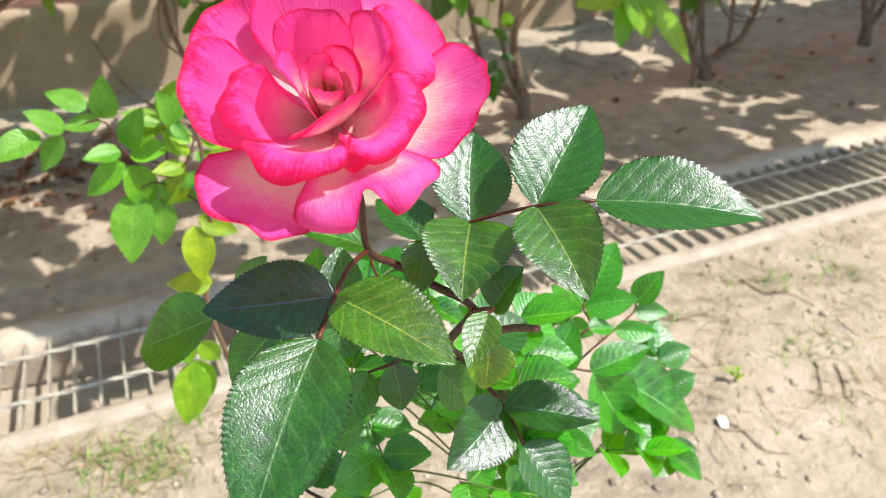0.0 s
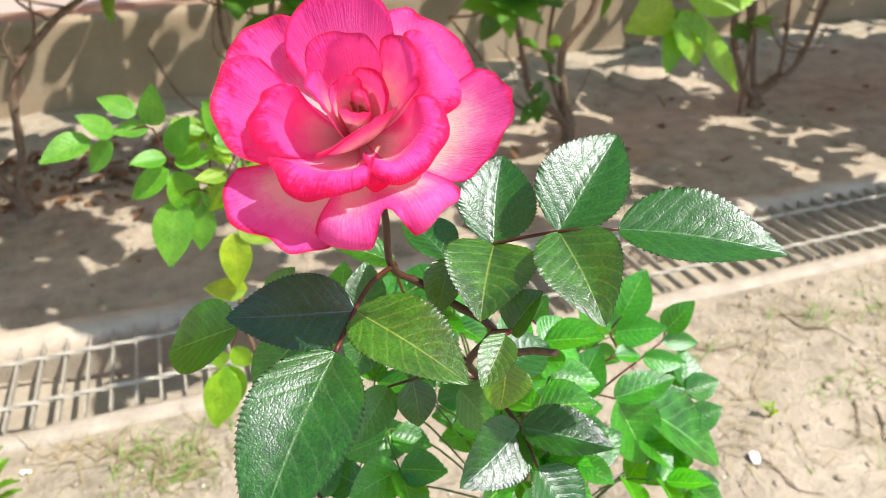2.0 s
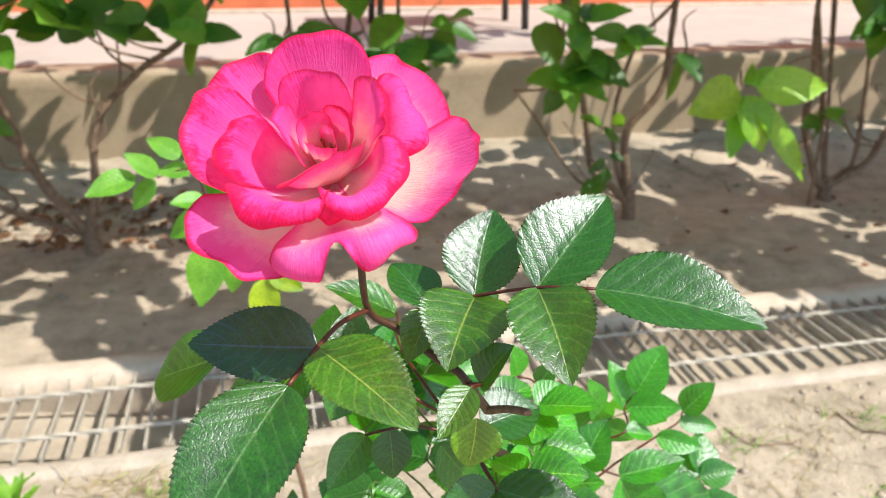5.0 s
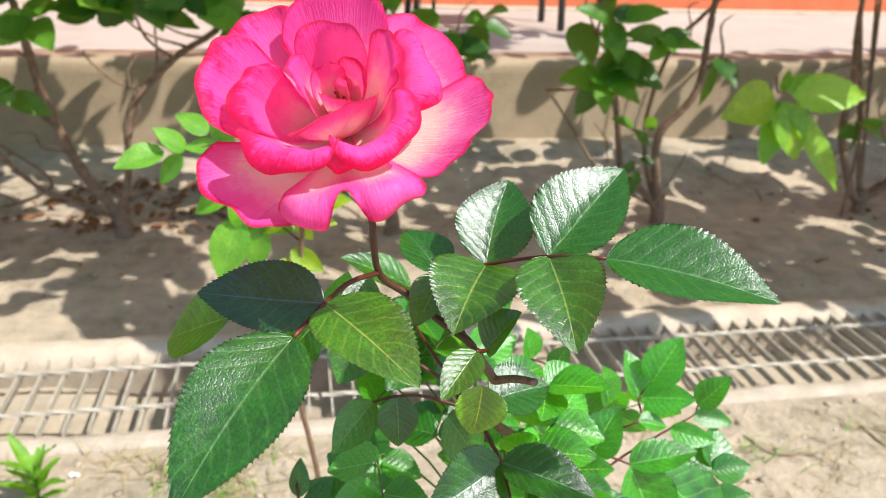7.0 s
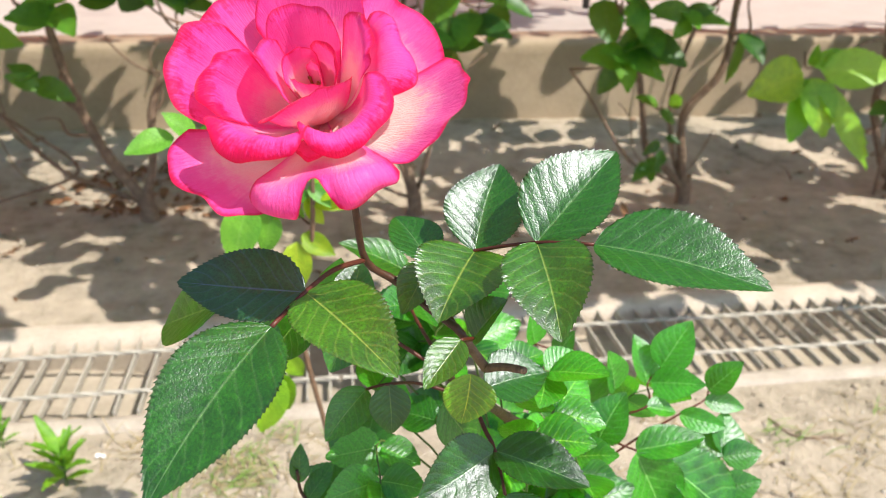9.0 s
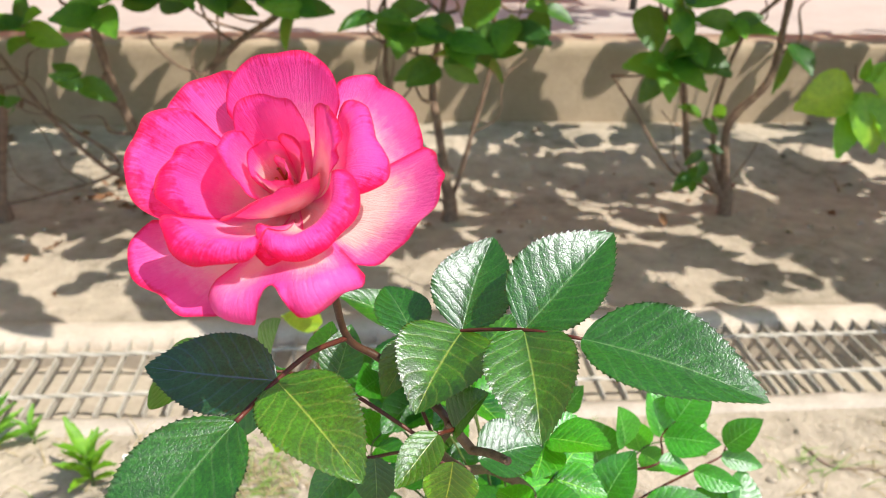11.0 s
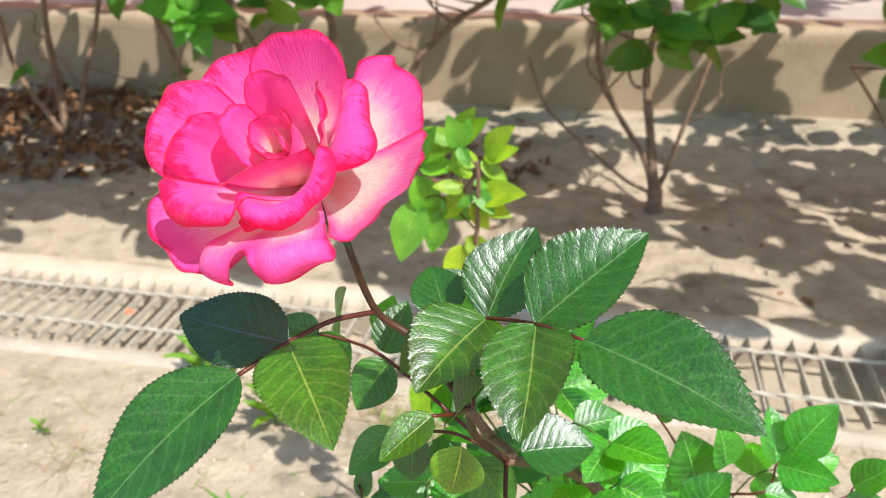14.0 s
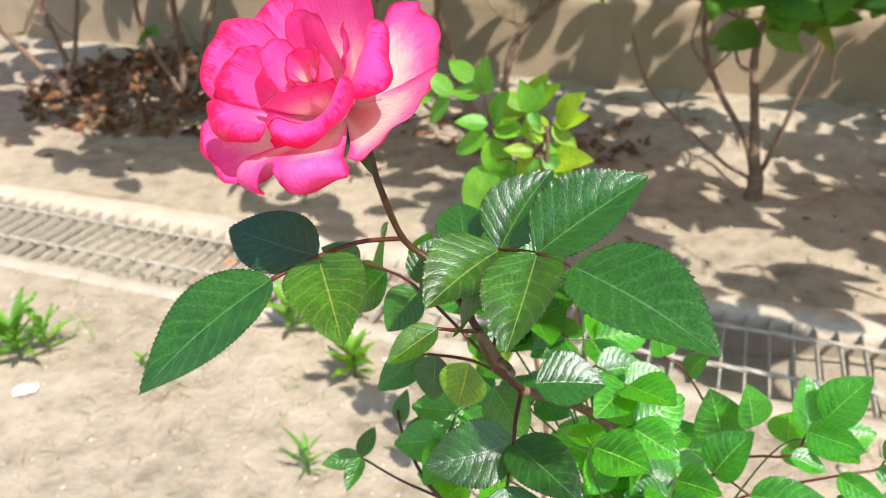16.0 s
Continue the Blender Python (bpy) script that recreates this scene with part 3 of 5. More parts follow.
def build_flower():
    # the hip and receptacle carry the petals
    v, f = tube([(0, 0, -0.013), (0, 0, -0.008), (0, 0, -0.004), (0, 0, 0.000)], 0.0016, 0.0034, 10, 12)
    bloom = part("bloom", mesh_of("bloom", [FLOWER @ Vector(q) for q in v], f), M_GREENSTEM, rose, "open rose bloom, hot pink rims fading to cream")
    P = lambda *a, **k: petal(bloom, *a, **k)
    # outer ring
    P((194, 43, 21), (220, 46, 16), (252, 42, 15), lip=(3, 2, 1), belly=(0.9, 1.4), seed=1, frill=0.8, claw=(3, -2), blush=1.5, lobe=0.16)
    P((240, 39, 22), (273, 37, 29), (308, 39, 21), lip=(14, 19, 13), belly=(0.9, 1.2), seed=2, notch=0.97, notch_at=-0.02, curl=5.0, frill=0.4, claw=(3, -2), blush=1.05)
    P((306, 34, 14), (338, 44, 18), (14, 45, 11), lip=(2, 1, 0), belly=(0.75, 1.6), seed=3, claw=(3, -1), frill=0.7, blush=1.3, lobe=0.16, peak=0.5)
    P((4, 41, 8), (38, 43, 4), (68, 43, 8), lip=(1, 1, 1), belly=(0.80, 1.5), seed=4, peak=0.58, claw=(3, -1), frill=0.6, blush=1.2, lobe=0.18)
    P((54, 32, 19), (86, 34, 24), (126, 31, 21), lip=(2, 3, 2), belly=(0.66, 1.3), seed=5, claw=(3, 0), curl=6, blush=0.62, lobe=0.20)
    P((104, 36, 18), (130, 40, 19), (158, 38, 22), lip=(1, 2, 3.5), belly=(0.70, 1.3), seed=6, curl=2.0, frill=0.7, claw=(3, 0), blush=0.55, lobe=0.18)
    P((140, 32, 26), (168, 36, 30), (206, 33, 27), lip=(2, 4, 4), belly=(0.70, 1.3), seed=7, curl=6.0, claw=(3, 0), frill=0.5, blush=0.55, lobe=0.10)
    # middle ring, rims rolled back
    P((156, 18, 30), (182, 24, 32), (210, 28, 30), lip=(4, 7, 3), belly=(0.62, 1.3), seed=8, curl=3.0, frill=0.5, blush=0.65)
    P((210, 31, 36), (240, 26, 33), (274, 22, 34), lip=(4, 11, 6), belly=(0.66, 1.3), seed=9, curl=4.0, frill=0.4, blush=0.8)
    P((336, 22, 24), (8, 22, 26), (46, 28, 22), lip=(10, 17, 6), belly=(0.66, 1.3), seed=10, curl=5.0, wave=0.3, blush=0.62)
    P((266, 20, 36), (298, 23, 28), (350, 19, 31), lip=(9, 11, 11), belly=(0.66, 1.4), seed=11, curl=4.0, wave=0.3, blush=0.8)
    P((256, 20, 18), (270, 27, 24), (290, 22, 18), lip=(1, 2, 1), belly=(0.8, 1.2), seed=12, blush=0.4)
    # inner cup
    P((352, 16, 23), (20, 19, 29), (56, 22, 27), lip=(3, 4, 2), belly=(0.60, 1.2), seed=14, curl=3.5, frill=0.5, blush=1.0)
    P((40, 15, 29), (90, 17, 29), (134, 17, 26), lip=(1, 4, 5), belly=(0.55, 1.2), seed=15, curl=6, wave=0.6, blush=0.42, lobe=0.2)
    P((224, 19, 26), (280, 10, 28), (350, 14, 26), lip=(5, 1.5, 1), belly=(0.55, 1.2), seed=16, curl=2.0, wave=0.3, blush=1.4)
    P((126, 13, 30), (178, 10, 31), (232, 10, 26), lip=(2, 3, 1), belly=(0.56, 1.2), seed=17, curl=3.0, wave=0.9, blush=0.8)
    # heart
    P((300, 8, 22), (8, 9, 26), (82, 9, 26), lip=(1, 2, 1), belly=(0.50, 1.0), seed=18, curl=2.0, wave=0.5, blush=1.0)
    P((60, 7, 25), (130, 7, 25), (204, 6.0, 22), lip=(0, 1, 0), belly=(0.50, 1.0), seed=20, curl=1.6, wave=0.5, blush=1.3)
    P((180, 5.0, 24), (245, 4.5, 25), (325, 5.0, 24), lip=(0, 0.6, 0), belly=(0.50, 1.0), seed=21, curl=1.4, wave=0.4, blush=1.5)
    P((330, 4.0, 23), (30, 3.6, 24), (100, 3.6, 23), lip=(0, 0.6, 0), belly=(0.45, 1.0), seed=22, curl=1.4, wave=0.4, blush=1.5)
    rnd = random.Random(5)
    V, F = [], []
    for i in range(11):
        a, r = rnd.uniform(0, 6.28), rnd.uniform(0.0005, 0.0030)
        top = Vector((r * 1.2 * math.cos(a), r * 1.2 * math.sin(a), rnd.uniform(0.0130, 0.0160)))
        v, f = tube([(r * math.cos(a) * 0.5, r * math.sin(a) * 0.5, 0.002), top * 0.96, top], 0.00025, 0.0007, 4, 5)
        F += [tuple(k + len(V) for k in q) for q in f]
        V += v
    part("stamen_tuft", mesh_of("stamen_tuft", V, F), M_ANTHER, bloom, "golden stamens in the heart", FLOWER)
    for i, ph in enumerate((10, 82, 150, 226, 300)):
        v, f, uv = blade(0.022, 0.0062, 0.2, -0.1, 0.02, 0, 8, 2)
        m = FLOWER @ Matrix.Rotation(radians(ph), 4, "Z") @ Matrix.Translation((0.0035, 0, -0.004)) @ Matrix.Rotation(radians(35), 4, "Y")
        part("sepal", mesh_of("sepal", v, f, uv), M_LEAF, bloom, "", m)


build_flower()

# canes
stem("cane", rose, [(0.0560, 0.2450, 0.7118), (0.0590, 0.2468, 0.7000), (0.0623, 0.2468, 0.6862), (0.0661, 0.2580, 0.6593), (0.0773, 0.2610, 0.6485), (0.0896, 0.2545, 0.6393), (0.1018, 0.2460, 0.6300), (0.1004, 0.2700, 0.5984), (0.1124, 0.2800, 0.5786)], 0.0011, 0.0018, M_STEM, n=34, knobs=0.1, label="red-brown flowering cane with swollen nodes")
stem("cane", rose, [(0.1124, 0.2800, 0.5786), (0.1371, 0.3300, 0.5334), (0.1605, 0.3400, 0.4998), (0.1700, 0.3600, 0.4000), (0.1650, 0.3620, 0.2000), (0.1600, 0.3600, -0.0200)], 0.0020, 0.0050, M_CUT, n=26, sides=10, knobs=0.08)
stem("cut_stub", rose, [(0.1111, 0.2485, 0.6148), (0.1159, 0.2384, 0.6215), (0.1208, 0.2282, 0.6261)], 0.0017, 0.0015, M_CUT, n=8, knobs=0.1, label="pruned stub with a pale cut end")
stem("cane", rose, [(0.1018, 0.2460, 0.6300), (0.1111, 0.2485, 0.6148)], 0.0019, 0.0018, M_CUT, n=6, knobs=0.15)
# leaf with seven leaflets on the sunny side
spray = stem("compound_leaf", rose, [(0.1018, 0.2450, 0.6300), (0.0930, 0.2554, 0.6444), (0.0902, 0.2628, 0.6548), (0.1070, 0.2576, 0.6610), (0.1256, 0.2403, 0.6711), (0.1414, 0.2256, 0.6761)], 0.0009, 0.0006, M_RACHIS, n=26, label="compound leaf of seven glossy serrated leaflets on a red stalk")
leaf(spray, (0.1414, 0.2256, 0.6761), (0.1906, 0.1956, 0.6709), ratio=0.56, fold=0.42, up=(-0.129, -0.373, 0.919))
leaf(spray, (0.1256, 0.2403, 0.6711), (0.1596, 0.2614, 0.6969), ratio=0.68, fold=0.5, up=(-0.250, -0.562, 0.789))
leaf(spray, (0.1256, 0.2403, 0.6711), (0.1253, 0.2019, 0.6530), ratio=0.69, fold=0.5, tint=(2.1, 1.45, 0.9), up=(-0.25, -0.75, 0.6))
leaf(spray, (0.1070, 0.2576, 0.6610), (0.1206, 0.2830, 0.6863), ratio=0.76, fold=0.5, up=(-0.217, -0.629, 0.746))
leaf(spray, (0.1070, 0.2576, 0.6610), (0.0884, 0.2239, 0.6502), ratio=0.82, fold=0.5, up=(-0.3, -0.75, 0.55), tint=(2.4, 1.5, 0.8))
leaf(spray, (0.0902, 0.2628, 0.6548), (0.0798, 0.2886, 0.6633), ratio=0.7, fold=0.5)
leaf(spray, (0.0902, 0.2628, 0.6548), (0.0782, 0.2437, 0.6432), ratio=0.6, fold=0.3, tint=(2.2, 1.3, 0.8))
# leaf with three leaflets under the bloom
spray = stem("compound_leaf", rose, [(0.0661, 0.2580, 0.6593), (0.0545, 0.2420, 0.6635), (0.0449, 0.2259, 0.6637), (0.0346, 0.2089, 0.6612)], 0.0010, 0.0008, M_RACHIS, n=18, label="compound leaf of three leaflets under the bloom, one tinted navy for its shade")
# shade and blue sky light are put into this leaflet's tint
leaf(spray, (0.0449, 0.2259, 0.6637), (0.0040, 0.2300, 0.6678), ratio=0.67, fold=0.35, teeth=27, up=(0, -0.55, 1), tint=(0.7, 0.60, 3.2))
leaf(spray, (0.0449, 0.2259, 0.6637), (0.0719, 0.1905, 0.6519), ratio=0.63, fold=0.35, tint=(2.4, 1.45, 0.8), teeth=27)
leaf(spray, (0.0346, 0.2089, 0.6612), (0.0003, 0.1690, 0.6297), ratio=0.54, fold=0.26, droop=0.18, teeth=34, up=(-0.142, -0.537, 0.832))
# small spray at the old node
spray = stem("compound_leaf", rose, [(0.1018, 0.2450, 0.6300), (0.1015, 0.2274, 0.6413), (0.0954, 0.2179, 0.6469)], 0.0009, 0.0006, M_RACHIS, n=12, label="small compound leaf, yellowing at one leaflet")
leaf(spray, (0.0954, 0.2179, 0.6469), (0.0812, 0.2037, 0.6377), ratio=0.58, up=(-0.5, -0.8, 0.35), tint=(2.6, 1.6, 0.8))
leaf(spray, (0.1015, 0.2274, 0.6413), (0.1120, 0.2235, 0.6582), ratio=0.85, fold=0.6)
leaf(spray, (0.1022, 0.2330, 0.6230), (0.0985, 0.2299, 0.6034), ratio=0.95, up=(0, -1, 0.5), tint=(7.0, 3.2, 0.7))
leaf(spray, (0.1185, 0.2807, 0.5832), (0.1487, 0.2899, 0.5831), ratio=0.85, up=(0, -.5, 1))
# lower spray
spray = stem("compound_leaf", rose, [(0.1124, 0.2800, 0.5786), (0.1146, 0.2611, 0.5760), (0.1168, 0.2502, 0.5733), (0.1184, 0.2350, 0.5630)], 0.0011, 0.0007, M_RACHIS, n=16, label="compound leaf hanging from the cane, turned to gleam silvery towards the camera")
leaf(spray, (0.1168, 0.2502, 0.5733), (0.1516, 0.2291, 0.5680), ratio=0.62, fold=0.5, up=(-0.000, -0.243, 0.970))
leaf(spray, (0.1168, 0.2502, 0.5733), (0.0825, 0.2324, 0.5658), ratio=0.7, fold=0.4, up=(0.232, -0.723, 0.650))
leaf(spray, (0.1184, 0.2350, 0.5630), (0.1291, 0.2150, 0.5417), ratio=0.8)
# sprays behind the cane
spray = stem("compound_leaf", rose, [(0.1004, 0.2700, 0.5984), (0.0629, 0.2814, 0.6215), (0.0435, 0.2900, 0.6235), (0.0294, 0.2900, 0.6257)], 0.0009, 0.0006, M_RACHIS, n=16, label="compound leaf of matt green leaflets behind the cane")
leaf(spray, (0.0278, 0.3187, 0.6029), (0.0364, 0.3101, 0.6379), ratio=0.72, fine=False, tint=(1.9, 1.6, 0.9))
leaf(spray, (0.0593, 0.2875, 0.6211), (0.0661, 0.3021, 0.6390), ratio=0.72, fine=False, up=(0,-.8,.7), tint=(1.9, 1.6, 0.9))
leaf(spray, (0.0629, 0.2814, 0.6215), (0.0509, 0.2705, 0.6032), ratio=0.8, fine=False, up=(0,-.8,.7), tint=(1.9, 1.6, 0.9))
leaf(spray, (0.0294, 0.2900, 0.6257), (0.0097, 0.2900, 0.6301), ratio=0.72, fine=False, tint=(1.9, 1.6, 0.9))
leaf(spray, (0.0435, 0.2900, 0.6235), (0.0240, 0.2900, 0.5981), ratio=0.72, fine=False, up=(0,-.7,.7), tint=(1.9, 1.6, 0.9))
leaf(spray, (0.0536, 0.3100, 0.6147), (0.0580, 0.3100, 0.6365), ratio=0.72, fine=False, up=(0,-.7,.7), tint=(1.9, 1.6, 0.9))
spray = stem("compound_leaf", rose, [(0.1004, 0.2700, 0.5984), (0.0900, 0.3300, 0.6000), (0.0943, 0.3654, 0.5996), (0.0843, 0.3654, 0.6046)], 0.0009, 0.0006, M_RACHIS, n=16, label="compound leaf reaching behind the bloom")
leaf(spray, (0.0943, 0.3654, 0.5996), (0.0573, 0.3675, 0.6180), ratio=0.55, fine=False, tint=(1.9, 1.6, 0.9))
# brighter tint stands in for sunlight on these two leaflets
leaf(spray, (0.0090, 0.2847, 0.6300), (-0.0219, 0.3155, 0.6046), ratio=0.6, fine=False, up=(0,-.6,.8), tint=(2.4, 2.2, 1.0))
leaf(spray, (0.0312, 0.2800, 0.6211), (0.0103, 0.2800, 0.6009), ratio=0.65, fine=False, up=(0,-.8,.6), tint=(2.4, 2.2, 1.0))
spray = stem("compound_leaf", rose, [(0.1124, 0.2800, 0.5786), (0.0900, 0.2850, 0.5850), (0.0748, 0.2688, 0.5969), (0.0660, 0.2768, 0.5898)], 0.0009, 0.0006, M_RACHIS, n=16, label="compound leaf in the shade under the cane")
leaf(spray, (0.0660, 0.2768, 0.5898), (0.0476, 0.2635, 0.5741), up=(0,-.8,.7), fine=False, ratio=0.6, tint=(1.9, 1.6, 0.9))
leaf(spray, (0.0748, 0.2688, 0.5969), (0.0752, 0.2630, 0.5757), up=(0,-.8,.7), fine=False, ratio=0.75, tint=(1.9, 1.6, 0.9))
leaf(spray, (0.0991, 0.2800, 0.5771), (0.1153, 0.2800, 0.5514), up=(0,-.8,.7), fine=False, ratio=0.7, tint=(1.9, 1.6, 0.9))
# the neighbouring branch with its sprays; raised tints stand in for silvery sky light
spray = stem("compound_leaf", rose, [(0.1750, 0.3700, 0.4200), (0.2150, 0.3900, 0.4700), (0.2429, 0.3800, 0.4920), (0.2534, 0.4053, 0.4915), (0.2602, 0.4036, 0.5040)], 0.0009, 0.0006, M_RACHIS, n=16, label="compound leaf of bright green leaflets on a side branch")
leaf(spray, (0.2534, 0.4053, 0.4915), (0.2474, 0.4235, 0.5187), ratio=0.66, fine=False, tint=(2.6, 2.9, 2.4), fold=0.45, up=(0.322, -0.752, 0.575))
leaf(spray, (0.2602, 0.4036, 0.5040), (0.2792, 0.4081, 0.5350), ratio=0.72, fine=False, tint=(2.6, 2.9, 2.4), fold=0.45, up=(-0.561, -0.697, 0.445))
leaf(spray, (0.2514, 0.3959, 0.4985), (0.2785, 0.3766, 0.5072), ratio=0.6, fine=False, tint=(2.6, 2.9, 2.4), fold=0.45, up=(-0.589, -0.566, 0.577))
leaf(spray, (0.2429, 0.3800, 0.4920), (0.2629, 0.3800, 0.4860), ratio=0.66, fine=False, tint=(2.6, 2.9, 2.4), fold=0.45, up=(0.265, -0.401, 0.877))
leaf(spray, (0.2212, 0.3800, 0.5068), (0.2135, 0.3800, 0.5349), ratio=0.7, fine=False, tint=(2.6, 2.9, 2.4), fold=0.45, up=(0.556, -0.817, 0.153))
spray = stem("compound_leaf", rose, [(0.1750, 0.3700, 0.4200), (0.2300, 0.3850, 0.4550), (0.2710, 0.3904, 0.4763), (0.2904, 0.3973, 0.4805), (0.2945, 0.4008, 0.4855)], 0.0009, 0.0006, M_RACHIS, n=16, label="compound leaf at the tip of a side branch")
leaf(spray, (0.2945, 0.4008, 0.4855), (0.3123, 0.3959, 0.5095), ratio=0.62, fine=False, tint=(2.6, 2.9, 2.4), fold=0.45, up=(-0.739, -0.505, 0.445))
leaf(spray, (0.2904, 0.3973, 0.4805), (0.3164, 0.3912, 0.4761), ratio=0.5, fine=False, tint=(2.6, 2.9, 2.4), fold=0.45, up=(-0.088, -0.797, 0.597))
leaf(spray, (0.2710, 0.3904, 0.4763), (0.2977, 0.3768, 0.4735), ratio=0.5, fine=False, tint=(2.6, 2.9, 2.4), fold=0.45, up=(-0.293, -0.705, 0.645))
spray = stem("compound_leaf", rose, [(0.1750, 0.3700, 0.4200), (0.1900, 0.3600, 0.4600), (0.2037, 0.3556, 0.4879), (0.2235, 0.3456, 0.4876), (0.2438, 0.3485, 0.4740)], 0.0009, 0.0006, M_RACHIS, n=16, label="compound leaf of broad leaflets, tinted pale to stand in for sky light")
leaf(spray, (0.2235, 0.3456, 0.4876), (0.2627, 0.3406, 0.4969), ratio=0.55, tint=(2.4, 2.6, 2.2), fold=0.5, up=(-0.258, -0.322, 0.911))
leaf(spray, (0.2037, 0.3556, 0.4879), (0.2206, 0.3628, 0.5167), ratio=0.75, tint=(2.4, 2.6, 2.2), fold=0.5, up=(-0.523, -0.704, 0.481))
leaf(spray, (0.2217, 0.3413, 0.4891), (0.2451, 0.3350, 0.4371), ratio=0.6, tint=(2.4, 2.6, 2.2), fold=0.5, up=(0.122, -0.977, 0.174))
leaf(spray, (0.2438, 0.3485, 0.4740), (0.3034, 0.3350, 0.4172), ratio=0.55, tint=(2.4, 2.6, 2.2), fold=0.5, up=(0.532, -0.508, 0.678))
spray = stem("compound_leaf", rose, [(0.1750, 0.3700, 0.4200), (0.1900, 0.3700, 0.4600), (0.2020, 0.3800, 0.4733), (0.2063, 0.3800, 0.4926), (0.1828, 0.3800, 0.5335), (0.1684, 0.3800, 0.5427)], 0.0009, 0.0006, M_RACHIS, n=16, label="compound leaf of pale leaflets inside the bush")
leaf(spray, (0.2063, 0.3800, 0.4926), (0.1951, 0.3800, 0.5271), ratio=0.8, fine=False, tint=(2.6, 2.8, 2.4), up=(0.274, -0.957, 0.089))
leaf(spray, (0.2020, 0.3800, 0.4733), (0.1671, 0.3800, 0.4960), ratio=0.7, fine=False, tint=(2.6, 2.8, 2.4), up=(0.359, -0.752, 0.553))
leaf(spray, (0.1684, 0.3800, 0.5427), (0.1646, 0.3800, 0.5640), ratio=0.75, fine=False, tint=(2.6, 2.8, 2.4), fold=0.45, up=(0.521, -0.849, 0.092))
leaf(spray, (0.1828, 0.3800, 0.5335), (0.1920, 0.3800, 0.5499), ratio=0.7, fine=False, tint=(2.6, 2.8, 2.4), fold=0.45, up=(-0.588, -0.737, 0.332))
# twig low on the shaded side
spray = stem("compound_leaf", rose, [(0.1000, 0.3400, 0.4000), (0.0632, 0.3000, 0.4778), (0.0353, 0.3200, 0.4943), (0.0313, 0.3200, 0.5143)], 0.0013, 0.0008, M_STEM, n=16, label="thin twig with small oval leaflets")
leaf(spray, (0.0353, 0.3200, 0.4943), (0.0504, 0.3300, 0.5101), ratio=0.5, fine=False, tint=(1.9, 1.6, 0.9))
leaf(spray, (0.0323, 0.3200, 0.5063), (0.0336, 0.3300, 0.5233), ratio=0.5, fine=False, up=(0,-1,.3), tint=(1.9, 1.6, 0.9))
spray = stem("compound_leaf", rose, [(0.0632, 0.3000, 0.4778), (0.0372, 0.3050, 0.4783), (0.0113, 0.3100, 0.4829)], 0.0009, 0.0006, M_STEM, n=10, label="thin twig with small oval leaflets")
leaf(spray, (0.0113, 0.3100, 0.4829), (-0.0099, 0.3000, 0.4798), ratio=0.5, fine=False, up=(0,-.7,.7), tint=(1.9, 1.6, 0.9))
leaf(spray, (0.0113, 0.3100, 0.4829), (0.0114, 0.3300, 0.4899), ratio=0.5, fine=False, up=(0,-.7,.7), tint=(1.9, 1.6, 0.9))
leaf(spray, (0.0113, 0.3100, 0.4829), (0.0108, 0.2900, 0.4745), ratio=0.5, fine=False, up=(0,-.7,.7), tint=(1.9, 1.6, 0.9))
# foliage deeper in the bush
def fill_sprays(count, lo, hi, root, seed, label, tones=(1.4, 3.6)):
    rnd = random.Random(seed)
    for _ in range(count):
        c = Vector([rnd.uniform(a, b) for a, b in zip(lo, hi)])
        d = Vector((rnd.gauss(0, 1), rnd.gauss(-0.3, 0.8), rnd.gauss(0.1, 0.35))).normalized()
        s = stem("compound_leaf", rose, [root, root.lerp(c, 0.6) + Vector((0, 0, 0.01)), c, c + d * 0.028], 0.0007, 0.0005, M_GREENSTEM, 12, 6, 0, label)
        side = d.cross(Vector((0, 0, 1))).normalized()
        up = Vector((0.26 + rnd.gauss(0, 0.24), -0.68 + rnd.gauss(0, 0.2), 0.9))
        tone = rnd.uniform(*tones)
        leaf(s, c + d * 0.028, c + d * (0.028 + rnd.uniform(0.025, 0.035)), 0.76, up, 0.4, 0.06, None, (tone * 0.85, tone ** 0.9, 1.2), 12, 0.02, False)
        for k, w in ((0.026, 1), (0.026, -1), (0.004, 1), (0.004, -1)):
            b = c + d * k
            leaf(s, b, b + (d * 0.35 + side * w + Vector((0, 0, rnd.uniform(-0.3, 0.2)))).normalized() * rnd.uniform(0.020, 0.030), 0.76, up, 0.4, 0.06, None, (tone * 0.85, tone ** 0.9, 1.2), 12, 0.02, False)


fill_sprays(11, (0.075, 0.285, 0.46), (0.185, 0.37, 0.565), Vector((0.165, 0.36, 0.36)), 41, "green compound leaf deep in the bush", (1.8, 4.4))
fill_sprays(6, (0.06, 0.33, 0.50), (0.13, 0.38, 0.60), Vector((0.15, 0.35, 0.44)), 42, "green compound leaf deep in the bush")
fill_sprays(3, (0.05, 0.315, 0.485), (0.105, 0.36, 0.55), Vector((0.15, 0.35, 0.42)), 44, "green compound leaf low on the shaded side")
fill_sprays(8, (0.175, 0.33, 0.43), (0.29, 0.42, 0.49), Vector((0.18, 0.365, 0.34)), 43, "green compound leaf on the low side branch", (1.8, 4.2))


